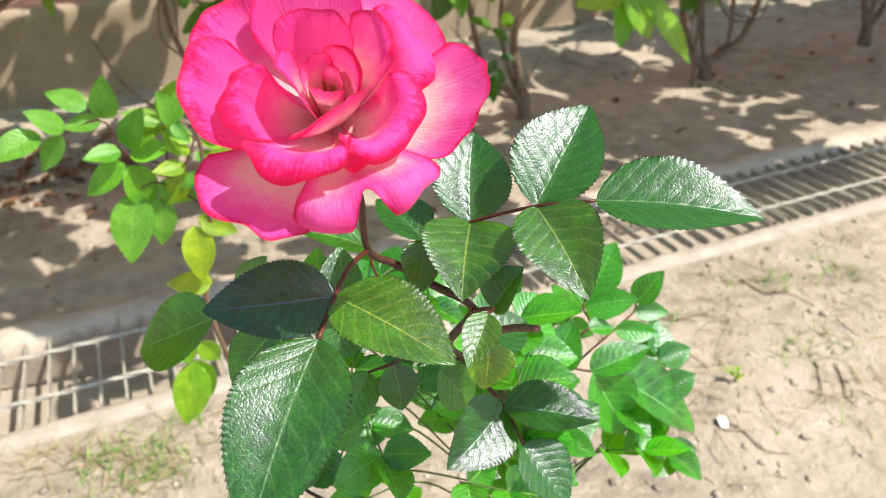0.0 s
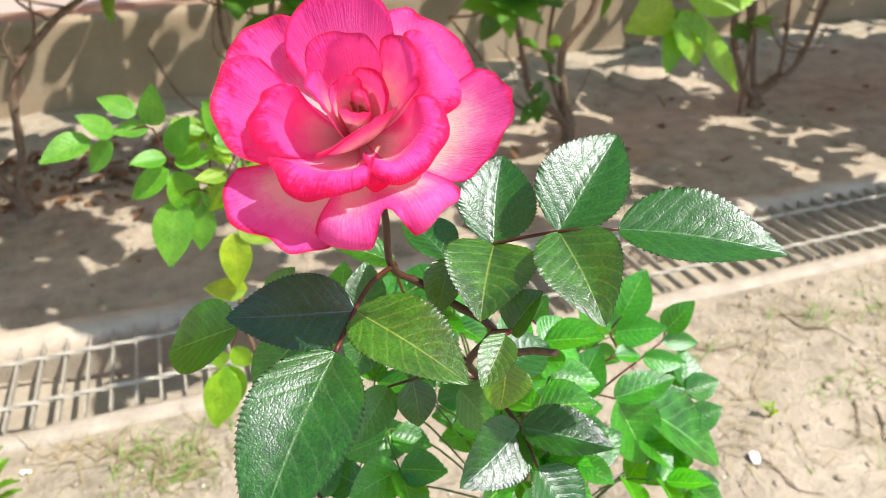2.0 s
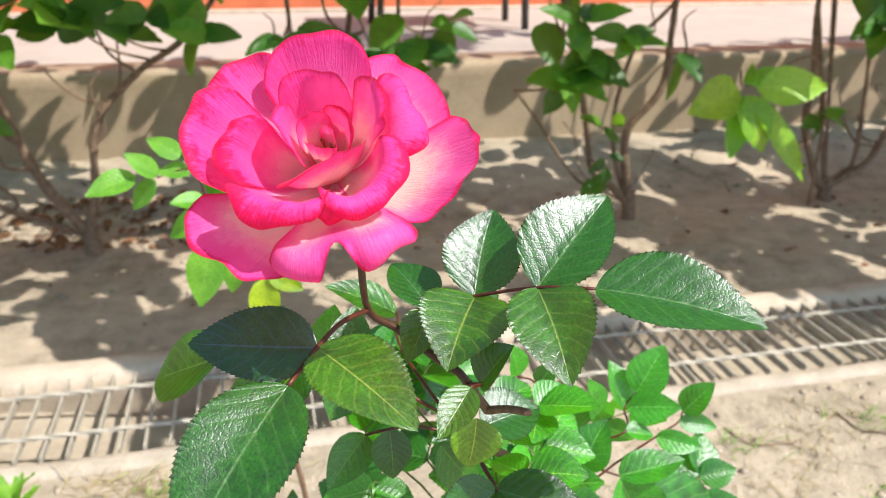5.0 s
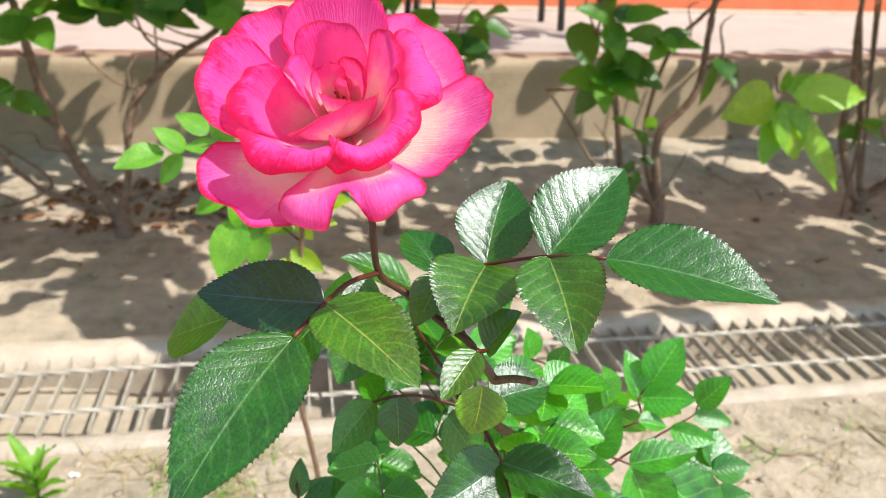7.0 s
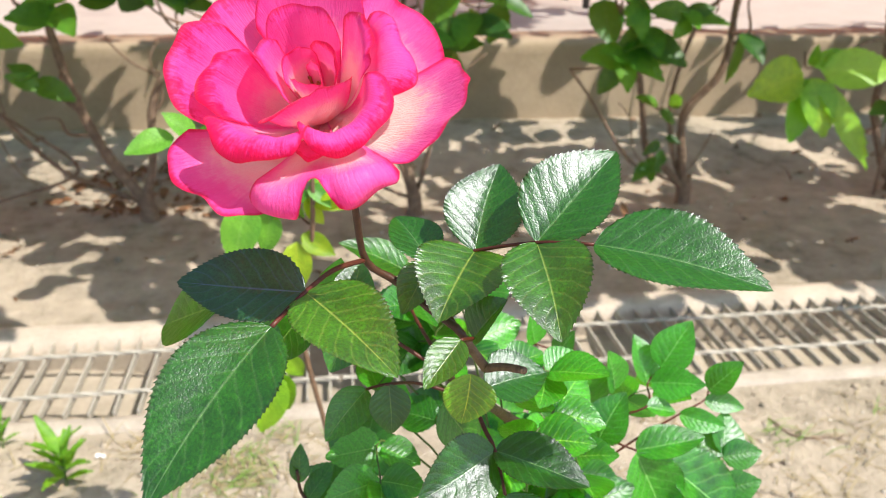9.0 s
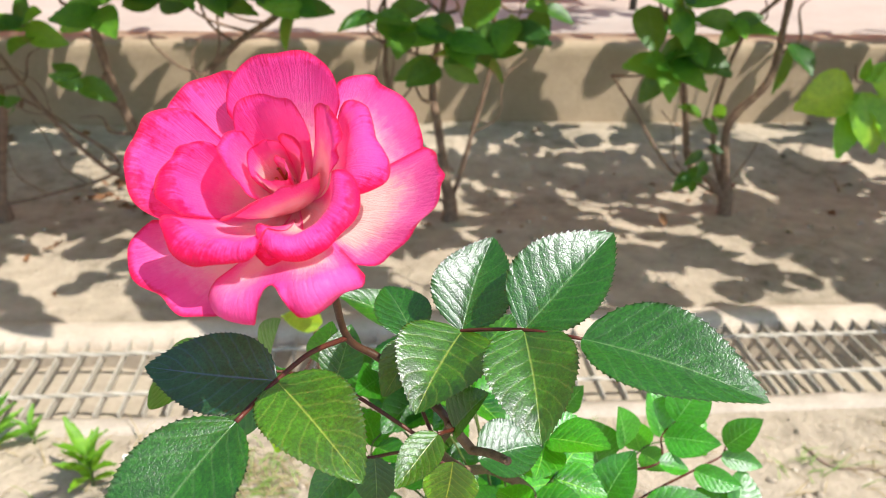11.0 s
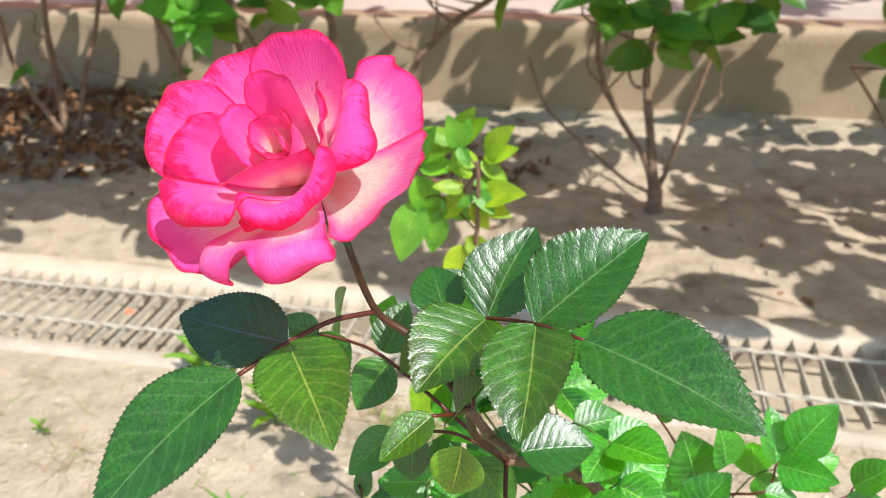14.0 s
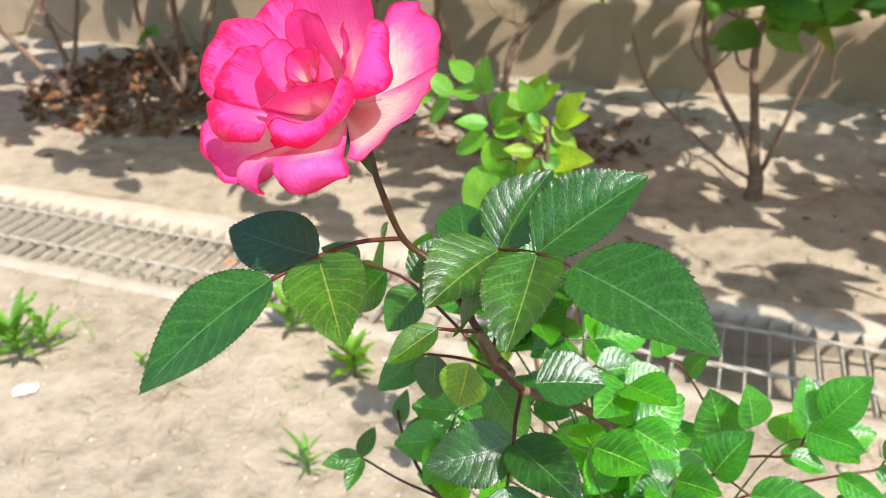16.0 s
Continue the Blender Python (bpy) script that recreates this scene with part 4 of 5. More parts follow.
# ---- the young shoot behind the rose ----
shoot = thing("rose_shoot", (0.04, 0.665, 0.0), label="young rose shoot with light green and yellowish leaves", category="rose shoot")
stem("cane", shoot, [(0.0400, 0.6650, -0.0200), (0.0500, 0.6680, 0.2000), (0.0205, 0.6600, 0.4047), (0.0361, 0.6500, 0.4891), (0.0404, 0.6400, 0.5560), (0.0400, 0.6350, 0.5800)], 0.0030, 0.0016, M_CUT, n=24, knobs=0.1)
spray = stem("compound_leaf", shoot, [(0.0389, 0.6500, 0.5370), (0.0043, 0.6600, 0.5540), (-0.0165, 0.6600, 0.5647), (-0.0263, 0.6600, 0.5953), (-0.0551, 0.6600, 0.5898)], 0.0009, 0.0006, M_RACHIS, n=14, label="light green compound leaf at the end of the shoot")
leaf(spray, (-0.0715, 0.6600, 0.5917), (-0.1097, 0.6462, 0.5813), ratio=0.54, up=(0, -0.7, 0.75), mat=M_YOUNG, fine=False, teeth=12, fold=0.35)
leaf(spray, (-0.0543, 0.6600, 0.5916), (-0.0778, 0.6554, 0.6129), ratio=0.54, up=(0, -0.7, 0.75), mat=M_YOUNG, fine=False, teeth=12, fold=0.35)
leaf(spray, (-0.0565, 0.6600, 0.5872), (-0.0782, 0.6646, 0.5616), ratio=0.54, up=(0, -0.7, 0.75), mat=M_YOUNG, fine=False, teeth=12, fold=0.35)
leaf(spray, (-0.0351, 0.6600, 0.6049), (-0.0616, 0.6738, 0.6191), ratio=0.54, up=(0, -0.7, 0.75), mat=M_YOUNG, fine=False, teeth=12, fold=0.35)
leaf(spray, (-0.0248, 0.6600, 0.5960), (-0.0182, 0.6508, 0.6324), ratio=0.54, up=(0, -0.7, 0.75), mat=M_YOUNG, fine=False, teeth=12, fold=0.35)
leaf(spray, (-0.0274, 0.6600, 0.5940), (-0.0555, 0.6600, 0.5936), ratio=0.54, up=(0, -0.7, 0.75), mat=M_YOUNG, fine=False, teeth=12, fold=0.35)
spray = stem("compound_leaf", shoot, [(0.0391, 0.6500, 0.5317), (0.0026, 0.6600, 0.5440), (-0.0152, 0.6600, 0.5620)], 0.0009, 0.0006, M_RACHIS, n=14, label="light green compound leaf in the middle of the shoot")
leaf(spray, (-0.0137, 0.6550, 0.5716), (0.0047, 0.6412, 0.6061), ratio=0.54, up=(0, -0.7, 0.75), mat=M_YOUNG, fine=False, teeth=12, fold=0.35, tint=(1.1,1.15,0.8))
leaf(spray, (-0.0129, 0.6550, 0.5636), (0.0211, 0.6504, 0.5675), ratio=0.54, up=(0, -0.7, 0.75), mat=M_YOUNG, fine=False, teeth=12, fold=0.35, tint=(1.1,1.15,0.8))
leaf(spray, (-0.0181, 0.6550, 0.5594), (-0.0514, 0.6596, 0.5363), ratio=0.54, up=(0, -0.7, 0.75), mat=M_YOUNG, fine=False, teeth=12, fold=0.35, tint=(1.1,1.15,0.8))
leaf(spray, (-0.0163, 0.6550, 0.5566), (-0.0047, 0.6688, 0.5103), ratio=0.54, up=(0, -0.7, 0.75), mat=M_YOUNG, fine=False, teeth=12, fold=0.35, tint=(1.1,1.15,0.8))
leaf(spray, (-0.0185, 0.6550, 0.5694), (-0.0467, 0.6458, 0.5715), ratio=0.54, up=(0, -0.7, 0.75), mat=M_YOUNG, fine=False, teeth=12, fold=0.35, tint=(1.1,1.15,0.8))
spray = stem("compound_leaf", shoot, [(0.0371, 0.6500, 0.5108), (0.0040, 0.6600, 0.5355), (-0.0162, 0.6600, 0.5306)], 0.0009, 0.0006, M_RACHIS, n=14, label="drooping green compound leaf")
leaf(spray, (-0.0162, 0.6600, 0.5306), (-0.0318, 0.6462, 0.4753), ratio=0.55, up=(0,-1,.3), mat=M_YOUNG, fine=False, teeth=12, fold=0.35)
leaf(spray, (0.0019, 0.6600, 0.5222), (-0.0050, 0.6554, 0.4820), ratio=0.55, up=(0,-1,.3), mat=M_YOUNG, fine=False, teeth=12, fold=0.35)
leaf(spray, (0.0040, 0.6600, 0.5355), (0.0314, 0.6646, 0.5131), ratio=0.55, up=(0,-1,.3), mat=M_YOUNG, fine=False, teeth=12, fold=0.35)
spray = stem("compound_leaf", shoot, [(0.0334, 0.6500, 0.4841), (0.0287, 0.6600, 0.4980)], 0.0009, 0.0006, M_RACHIS, n=14, label="yellowing leaves low on the shoot")
leaf(spray, (0.0234, 0.6500, 0.4954), (0.0198, 0.6362, 0.4497), ratio=0.55, up=(0,-1,.4), mat=M_YOUNG, fine=False, teeth=12, fold=0.35, tint=(2.4,1.3,0.5))
leaf(spray, (0.0283, 0.6500, 0.5026), (0.0569, 0.6454, 0.4830), ratio=0.55, up=(0,-1,.4), mat=M_YOUNG, fine=False, teeth=12, fold=0.35, tint=(2.4,1.3,0.5))
leaf(spray, (0.0281, 0.6500, 0.4386), (-0.0088, 0.6546, 0.4440), ratio=0.55, up=(0,-1,.4), mat=M_YOUNG, fine=False, teeth=12, fold=0.35, tint=(2.4,1.3,0.5))
spray = stem("compound_leaf", shoot, [(0.0406, 0.6400, 0.5708), (0.0247, 0.6500, 0.5877)], 0.0009, 0.0006, M_RACHIS, n=14, label="light green leaves near the tip of the shoot")
leaf(spray, (0.0254, 0.6450, 0.5892), (0.0161, 0.6312, 0.6195), ratio=0.54, up=(0, -0.7, 0.75), mat=M_YOUNG, fine=False, teeth=12, fold=0.35)
leaf(spray, (0.0228, 0.6450, 0.5896), (0.0332, 0.6404, 0.5725), ratio=0.54, up=(0, -0.7, 0.75), mat=M_YOUNG, fine=False, teeth=12, fold=0.35)
leaf(spray, (0.0244, 0.6450, 0.5884), (0.0336, 0.6496, 0.6129), ratio=0.54, up=(0, -0.7, 0.75), mat=M_YOUNG, fine=False, teeth=12, fold=0.35)
leaf(spray, (0.0353, 0.6450, 0.5549), (0.0527, 0.6588, 0.5528), ratio=0.54, up=(0, -0.7, 0.75), mat=M_YOUNG, fine=False, teeth=12, fold=0.35)
leaf(spray, (0.0368, 0.6450, 0.5496), (0.0549, 0.6358, 0.5326), ratio=0.54, up=(0, -0.7, 0.75), mat=M_YOUNG, fine=False, teeth=12, fold=0.35)
leaf(spray, (0.0361, 0.6450, 0.5446), (0.0210, 0.6450, 0.5323), ratio=0.54, up=(0, -0.7, 0.75), mat=M_YOUNG, fine=False, teeth=12, fold=0.35)
spray = stem("compound_leaf", shoot, [(0.0205, 0.6600, 0.4047), (0.0071, 0.6550, 0.3796), (-0.0006, 0.6500, 0.3657)], 0.0009, 0.0006, M_RACHIS, n=14, label="yellow-green leaves hanging low on the shoot")
leaf(spray, (-0.0006, 0.6500, 0.3657), (-0.0160, 0.6362, 0.3877), ratio=0.5, up=(0,-1,.4), mat=M_YOUNG, fine=False, teeth=12, fold=0.35, tint=(1.7,1.3,0.6))
leaf(spray, (-0.0034, 0.6500, 0.3612), (-0.0219, 0.6454, 0.2973), ratio=0.5, up=(0,-1,.4), mat=M_YOUNG, fine=False, teeth=12, fold=0.35, tint=(1.7,1.3,0.6))
leaf(spray, (-0.0002, 0.6500, 0.3617), (0.0057, 0.6546, 0.3154), ratio=0.5, up=(0,-1,.4), mat=M_YOUNG, fine=False, teeth=12, fold=0.35, tint=(1.7,1.3,0.6))
leaf(spray, (0.0056, 0.6500, 0.3801), (0.0207, 0.6638, 0.3483), ratio=0.5, up=(0,-1,.4), mat=M_YOUNG, fine=False, teeth=12, fold=0.35, tint=(1.7,1.3,0.6))
spray = stem("compound_leaf", shoot, [(0.0143, 0.6600, 0.5285), (0.0318, 0.6600, 0.5549), (0.0436, 0.6600, 0.5771)], 0.0009, 0.0006, M_RACHIS, n=14, label="yellow-green compound leaf on the far side of the shoot")
leaf(spray, (0.0446, 0.6550, 0.5788), (0.0697, 0.6430, 0.6094), ratio=0.50, up=(0.1, -0.75, 0.7), mat=M_YOUNG, fine=False, teeth=12, fold=0.35, tint=(1.9,1.25,0.7))
leaf(spray, (0.0423, 0.6550, 0.5760), (0.0729, 0.6510, 0.5877), ratio=0.50, up=(0.1, -0.75, 0.7), mat=M_YOUNG, fine=False, teeth=12, fold=0.35, tint=(1.9,1.25,0.7))
leaf(spray, (0.0399, 0.6550, 0.5732), (0.0625, 0.6590, 0.5548), ratio=0.50, up=(0.1, -0.75, 0.7), mat=M_YOUNG, fine=False, teeth=12, fold=0.35, tint=(1.9,1.25,0.7))
leaf(spray, (0.0366, 0.6550, 0.5677), (0.0111, 0.6670, 0.5796), ratio=0.50, up=(0.1, -0.75, 0.7), mat=M_YOUNG, fine=False, teeth=12, fold=0.35, tint=(1.9,1.25,0.7))
leaf(spray, (0.0328, 0.6550, 0.5594), (0.0115, 0.6470, 0.5694), ratio=0.50, up=(0.1, -0.75, 0.7), mat=M_YOUNG, fine=False, teeth=12, fold=0.35, tint=(1.9,1.25,0.7))
spray = stem("compound_leaf", shoot, [(0.0146, 0.6600, 0.5174), (0.0325, 0.6600, 0.5361)], 0.0009, 0.0006, M_RACHIS, n=14, label="bright yellow-green leaves on the far side of the shoot")
leaf(spray, (0.0357, 0.6500, 0.5413), (0.0814, 0.6380, 0.5526), ratio=0.50, up=(0.1, -0.75, 0.7), mat=M_YOUNG, fine=False, teeth=12, fold=0.35, tint=(2.3,1.3,0.5))
leaf(spray, (0.0349, 0.6500, 0.5375), (0.0692, 0.6460, 0.5270), ratio=0.50, up=(0.1, -0.75, 0.7), mat=M_YOUNG, fine=False, teeth=12, fold=0.35, tint=(2.3,1.3,0.5))
leaf(spray, (0.0323, 0.6500, 0.5356), (0.0480, 0.6540, 0.5100), ratio=0.50, up=(0.1, -0.75, 0.7), mat=M_YOUNG, fine=False, teeth=12, fold=0.35, tint=(2.3,1.3,0.5))
leaf(spray, (0.0295, 0.6500, 0.5422), (0.0007, 0.6620, 0.5149), ratio=0.50, up=(0.1, -0.75, 0.7), mat=M_YOUNG, fine=False, teeth=12, fold=0.35, tint=(2.3,1.3,0.5))
leaf(spray, (0.0267, 0.6500, 0.5499), (0.0003, 0.6420, 0.5527), ratio=0.50, up=(0.1, -0.75, 0.7), mat=M_YOUNG, fine=False, teeth=12, fold=0.35, tint=(2.3,1.3,0.5))
spray = stem("compound_leaf", shoot, [(0.0138, 0.6600, 0.5503), (0.0179, 0.6600, 0.5876)], 0.0009, 0.0006, M_RACHIS, n=14, label="light green leaves at the top of the shoot")
leaf(spray, (0.0179, 0.6600, 0.5876), (0.0369, 0.6480, 0.6223), ratio=0.50, up=(0.1, -0.75, 0.7), mat=M_YOUNG, fine=False, teeth=12, fold=0.35, tint=(1.7,1.2,0.7))
leaf(spray, (0.0179, 0.6600, 0.5866), (0.0454, 0.6560, 0.6111), ratio=0.50, up=(0.1, -0.75, 0.7), mat=M_YOUNG, fine=False, teeth=12, fold=0.35, tint=(1.7,1.2,0.7))
leaf(spray, (0.0154, 0.6600, 0.5848), (-0.0118, 0.6640, 0.5967), ratio=0.50, up=(0.1, -0.75, 0.7), mat=M_YOUNG, fine=False, teeth=12, fold=0.35, tint=(1.7,1.2,0.7))
leaf(spray, (0.0165, 0.6600, 0.5823), (-0.0192, 0.6720, 0.5727), ratio=0.50, up=(0.1, -0.75, 0.7), mat=M_YOUNG, fine=False, teeth=12, fold=0.35, tint=(1.7,1.2,0.7))
leaf(spray, (0.0181, 0.6600, 0.5799), (0.0234, 0.6520, 0.5568), ratio=0.50, up=(0.1, -0.75, 0.7), mat=M_YOUNG, fine=False, teeth=12, fold=0.35, tint=(1.7,1.2,0.7))


# ---- shrubs along the low wall ----
def shrub(at, limbs, leaves, seed, clusters=(), wall_shade=9, terrace_shade=(), drain_shade=(0, (0, 1)), label="tall leafy shrub with crooked brown stems rising from the bed"):
    """limbs: for each stem its radius and its way as (x, z) points above the foot; clusters: (x, y, z, leaves, length) of the leaf
    bunches that hang lowest; leaves: how dense the crown is."""
    rnd = random.Random(seed)
    x, y = at
    z0 = ground_height(x, y)
    ob = thing("shrub", (x, y, z0), label=label, category="shrub", group="shrubs along the low wall")
    spots = []

    def whorl(c, count, spread_by=0.035):
        for _ in range(count):
            spots.append(c + Vector((rnd.gauss(0, spread_by), rnd.gauss(0, spread_by), rnd.gauss(0, spread_by * 0.7))))

    ways = []
    for i, (r, way) in enumerate(limbs):
        r *= 1.2
        lean = rnd.uniform(-0.02, 0.10)
        pts = [Vector((x + rnd.uniform(-0.008, 0.008), y, z0 - 0.03)), Vector((x + rnd.uniform(-0.006, 0.006), y - 0.004, z0 + 0.035))]
        pts += [Vector((px + rnd.gauss(0, 0.006), y - lean * pz + rnd.gauss(0, 0.014), pz)) for px, pz in way if pz > 0.05]
        d = (pts[-1] - pts[-2]).normalized()
        while pts[-1].z < 0.95 and r > 0.006:
            d = (d + Vector((rnd.gauss(0, 0.18), rnd.gauss(-0.08, 0.14), 0.22))).normalized()
            pts.append(pts[-1] + d * 0.17)
        stem("stem", ob, pts, r, 0.0032, M_BARK, 12 * len(pts), 9, 0.16, "", seed * 10 + i)
        run = spline(pts, 24)
        ways.append(run)
        # crooked twigs
        for j in range(4 if r > 0.006 else 2):
            q = run[rnd.randint(7, 20)]
            side = rnd.choice((-1, 1))
            e = q + Vector((side * rnd.uniform(0.04, 0.13), rnd.gauss(-0.03, 0.06), rnd.uniform(0.05, 0.22)))
            m1 = q.lerp(e, 0.35) + Vector((side * 0.018, rnd.gauss(0, 0.015), -0.012))
            m2 = q.lerp(e, 0.7) + Vector((rnd.gauss(0, 0.02), rnd.gauss(0, 0.02), 0.012))
            stem("twig", ob, [q, m1, m2, e], r * 0.34, 0.0014, M_BARK, 12, 6, 0.15, "", seed * 100 + i * 10 + j)
            whorl(e, 5)
        for k in range(14, 25, 2):
            whorl(run[k], 4)
    # the swollen foot
    stem("trunk", ob, [(x, y, z0 - 0.03), (x + 0.003, y, z0 + 0.02), (x - 0.002, y, z0 + 0.07)], limbs[0][0] * 2.0, limbs[0][0] * 1.35, M_BARK, 10, 12, 0.12, "", seed)
    # unseen whorls added above the bed to shade the wall
    for _ in range(wall_shade):
        whorl(Vector((x + rnd.uniform(-0.22, 0.50), y + rnd.uniform(0.0, 0.42), z0 + rnd.uniform(0.62, 1.35))), 6, 0.045)
    # added, mostly out of view: crown arching towards the drain to shade the bed
    for _ in range(leaves // 6):
        a, rr, h = rnd.uniform(0, 6.28), math.sqrt(rnd.random()), rnd.uniform(0.0, 1.0)
        bulge = 0.55 + 0.45 * math.sin(math.pi * min(1.0, h + 0.15))
        whorl(Vector((x + 0.25 + 0.45 * bulge * rr * math.cos(a), y - 0.62 + 0.52 * bulge * rr * math.sin(a), z0 + 0.80 + 0.55 * h)), 5, 0.045)
    # unseen tallest shoots, added to shade the terrace
    for c in terrace_shade:
        c = Vector(c)
        stem("stem", ob, [(x, y, z0 + 0.02), (x * 0.7 + c.x * 0.3, y * 0.7 + c.y * 0.3, 0.55), (x * 0.3 + c.x * 0.7, y * 0.3 + c.y * 0.7, c.z * 0.65), c], 0.005, 0.002, M_BARK, 20, 7, 0.15)
        for _ in range(8):
            whorl(c + Vector((rnd.gauss(0, 0.12), rnd.gauss(0, 0.07), rnd.gauss(0, 0.12))), 7, 0.05)
    spots = [s for s in spots if s.z > 0.53 + 0.30 * max(0.0, 1.9 - s.y) and s.y < 2.52 and s.y + 0.48 * s.z > 1.44 + 0.06 * math.sin(9 * s.x) and (s.z > 0.70 or rnd.random() < 0.10)]
    # leafy branches added out of view over the drain to shade its far edge
    tops = [run[-1] for run in ways if run[-1].z > 0.8]
    for k in range(drain_shade[0]):
        c = Vector((rnd.uniform(*drain_shade[1]), rnd.uniform(0.76, 1.05), rnd.uniform(1.02, 1.16)))
        whorl(c, 5, 0.035)
        if k % 4 == 0:
            q = tops[k // 4 % len(tops)]
            stem("shade_bough", ob, [q, q.lerp(c, 0.35) + Vector((0, 0, 0.16)), q.lerp(c, 0.75) + Vector((0, 0, 0.10)), c], 0.0032, 0.0016, M_BARK, 18, 6, 0.15)
    leaf_cloud(ob, "crown", spots, M_SHRUB, seed, size=(0.10, 0.16), ratio=0.58)
    for cx, cy, cz, count, ln in clusters:
        c = Vector((cx, cy, cz))
        near = min((q for run in ways for q in run[4:]), key=lambda q: (q - c).length + 0.6 * max(0.0, q.z - c.z))
        stem("twig", ob, [near, near.lerp(c, 0.5) + Vector((rnd.gauss(0, 0.02), 0, -0.015)), c], 0.0035, 0.0016, M_BARK, 12, 6, 0.1)
        turn = rnd.uniform(0, 6.28)
        for i in range(count):
            a = turn + 2 * math.pi * i / count + rnd.uniform(-0.35, 0.35)
            d = Vector((math.cos(a), -0.35 + 0.5 * math.sin(a), rnd.uniform(-0.75, 0.45))).normalized()
            q = c + Vector((rnd.gauss(0, 0.008), rnd.gauss(0, 0.008), rnd.uniform(-0.025, 0.015)))
            leaf(ob, q, q + d * ln * rnd.uniform(0.7, 1.15), rnd.uniform(0.48, 0.60), (rnd.gauss(0, 0.35), -0.7, rnd.uniform(0.4, 1.0)), 0.25, 0.18, M_SHRUB, (rnd.uniform(0.5, 1.1),) * 2 + (0.8,), 8, 0.02, False, "leaf")
    return ob


shrub((-0.400, 1.96), [(0.0125, ((-0.469, 0.175), (-0.522, 0.327), (-0.541, 0.469), (-0.56, 0.56))), (0.0100, ((-0.375, 0.15), (-0.346, 0.325), (-0.231, 0.443), (-0.135, 0.519))), (0.0055, ((-0.50, 0.08), (-0.566, 0.135), (-0.669, 0.263)))],
      190, 11, wall_shade=15, clusters=[(-0.33, 1.70, 0.60, 6, 0.13), (-0.27, 1.72, 0.58, 5, 0.12), (-0.17, 1.72, 0.60, 5, 0.10), (-0.07, 1.72, 0.575, 5, 0.09), (-0.46, 1.70, 0.56, 4, 0.10), (-0.53, 1.72, 0.41, 4, 0.08), (-0.40, 1.74, 0.64, 6, 0.13)])
shrub((1.006, 1.93), [(0.0120, ((0.987, 0.13), (0.984, 0.254), (1.044, 0.372), (1.066, 0.554))), (0.0100, ((0.94, 0.10), (0.904, 0.148), (0.86, 0.271), (0.81, 0.472), (0.776, 0.553))), (0.0060, ((0.965, 0.15), (0.939, 0.30), (0.989, 0.472), (1.029, 0.554))), (0.0045, ((0.90, 0.09), (0.834, 0.142), (0.704, 0.289), (0.659, 0.375)))],
      150, 12, wall_shade=15, drain_shade=(4, (1.14, 1.32)), clusters=[(0.72, 1.72, 0.45, 8, 0.11), (0.76, 1.74, 0.50, 5, 0.11), (0.735, 1.72, 0.57, 6, 0.11), (0.874, 1.86, 0.145, 5, 0.055), (0.885, 1.86, 0.20, 3, 0.05), (0.99, 1.72, 0.49, 2, 0.10), (0.855, 1.72, 0.53, 6, 0.09), (0.86, 1.80, 0.30, 3, 0.07)])
shrub((0.270, 1.93), [(0.0125, ((0.258, 0.10), (0.240, 0.225), (0.222, 0.338), (0.23, 0.46))), (0.0070, ((0.237, 0.137), (0.156, 0.267), (0.122, 0.383), (0.11, 0.5))), (0.0060, ((0.285, 0.09), (0.321, 0.228), (0.349, 0.371), (0.36, 0.5))), (0.0042, ((0.20, 0.08), (0.114, 0.139), (0.002, 0.255), (-0.061, 0.372)))],
      230, 13, wall_shade=16, drain_shade=(25, (0.22, 0.88)), clusters=[(0.245, 1.72, 0.51, 6, 0.10), (0.17, 1.72, 0.53, 5, 0.09), (0.37, 1.72, 0.53, 6, 0.10), (0.215, 1.74, 0.46, 4, 0.09), (0.30, 1.72, 0.485, 4, 0.10), (0.44, 1.74, 0.55, 4, 0.10), (0.10, 1.76, 0.55, 5, 0.10)])
shrub((1.660, 1.97), [(0.0120, ((1.620, 0.06), (1.572, 0.221), (1.545, 0.38), (1.518, 0.541))), (0.0110, ((1.704, 0.06), (1.80, 0.118), (1.85, 0.253), (1.909, 0.399))), (0.0080, ((1.72, 0.07), (1.746, 0.11), (1.741, 0.293), (1.705, 0.457)))],
      330, 14, drain_shade=(10, (1.58, 2.12)), clusters=[(1.62, 1.86, 0.54, 6, 0.12), (1.78, 1.80, 0.50, 6, 0.12), (1.50, 1.86, 0.30, 4, 0.09)], terrace_shade=[(1.42, 2.25, 1.75), (1.62, 2.32, 1.95), (1.70, 2.38, 2.20), (1.50, 2.36, 2.15)])
shrub((-0.855, 1.97), [(0.0110, ((-0.847, 0.155), (-0.80, 0.30), (-0.779, 0.40))), (0.0090, ((-0.898, 0.11), (-0.958, 0.229), (-1.00, 0.42))), (0.0045, ((-0.75, 0.06), (-0.568, 0.124), (-0.65, 0.243), (-0.721, 0.315)))],
      190, 15, clusters=[(-0.80, 1.80, 0.46, 6, 0.10), (-0.66, 1.84, 0.50, 6, 0.09), (-0.72, 1.84, 0.33, 4, 0.06)], wall_shade=26)
shrub((-1.475, 2.10), [(0.0110, ((-1.467, 0.186), (-1.453, 0.36), (-1.44, 0.5))), (0.0090, ((-1.44, 0.09), (-1.369, 0.262), (-1.33, 0.365))), (0.0080, ((-1.53, 0.10), (-1.60, 0.25), (-1.62, 0.40)))],
      150, 16, clusters=[(-1.06, 2.00, 0.25, 5, 0.06), (-1.50, 2.00, 0.28, 5, 0.06)], wall_shade=20)
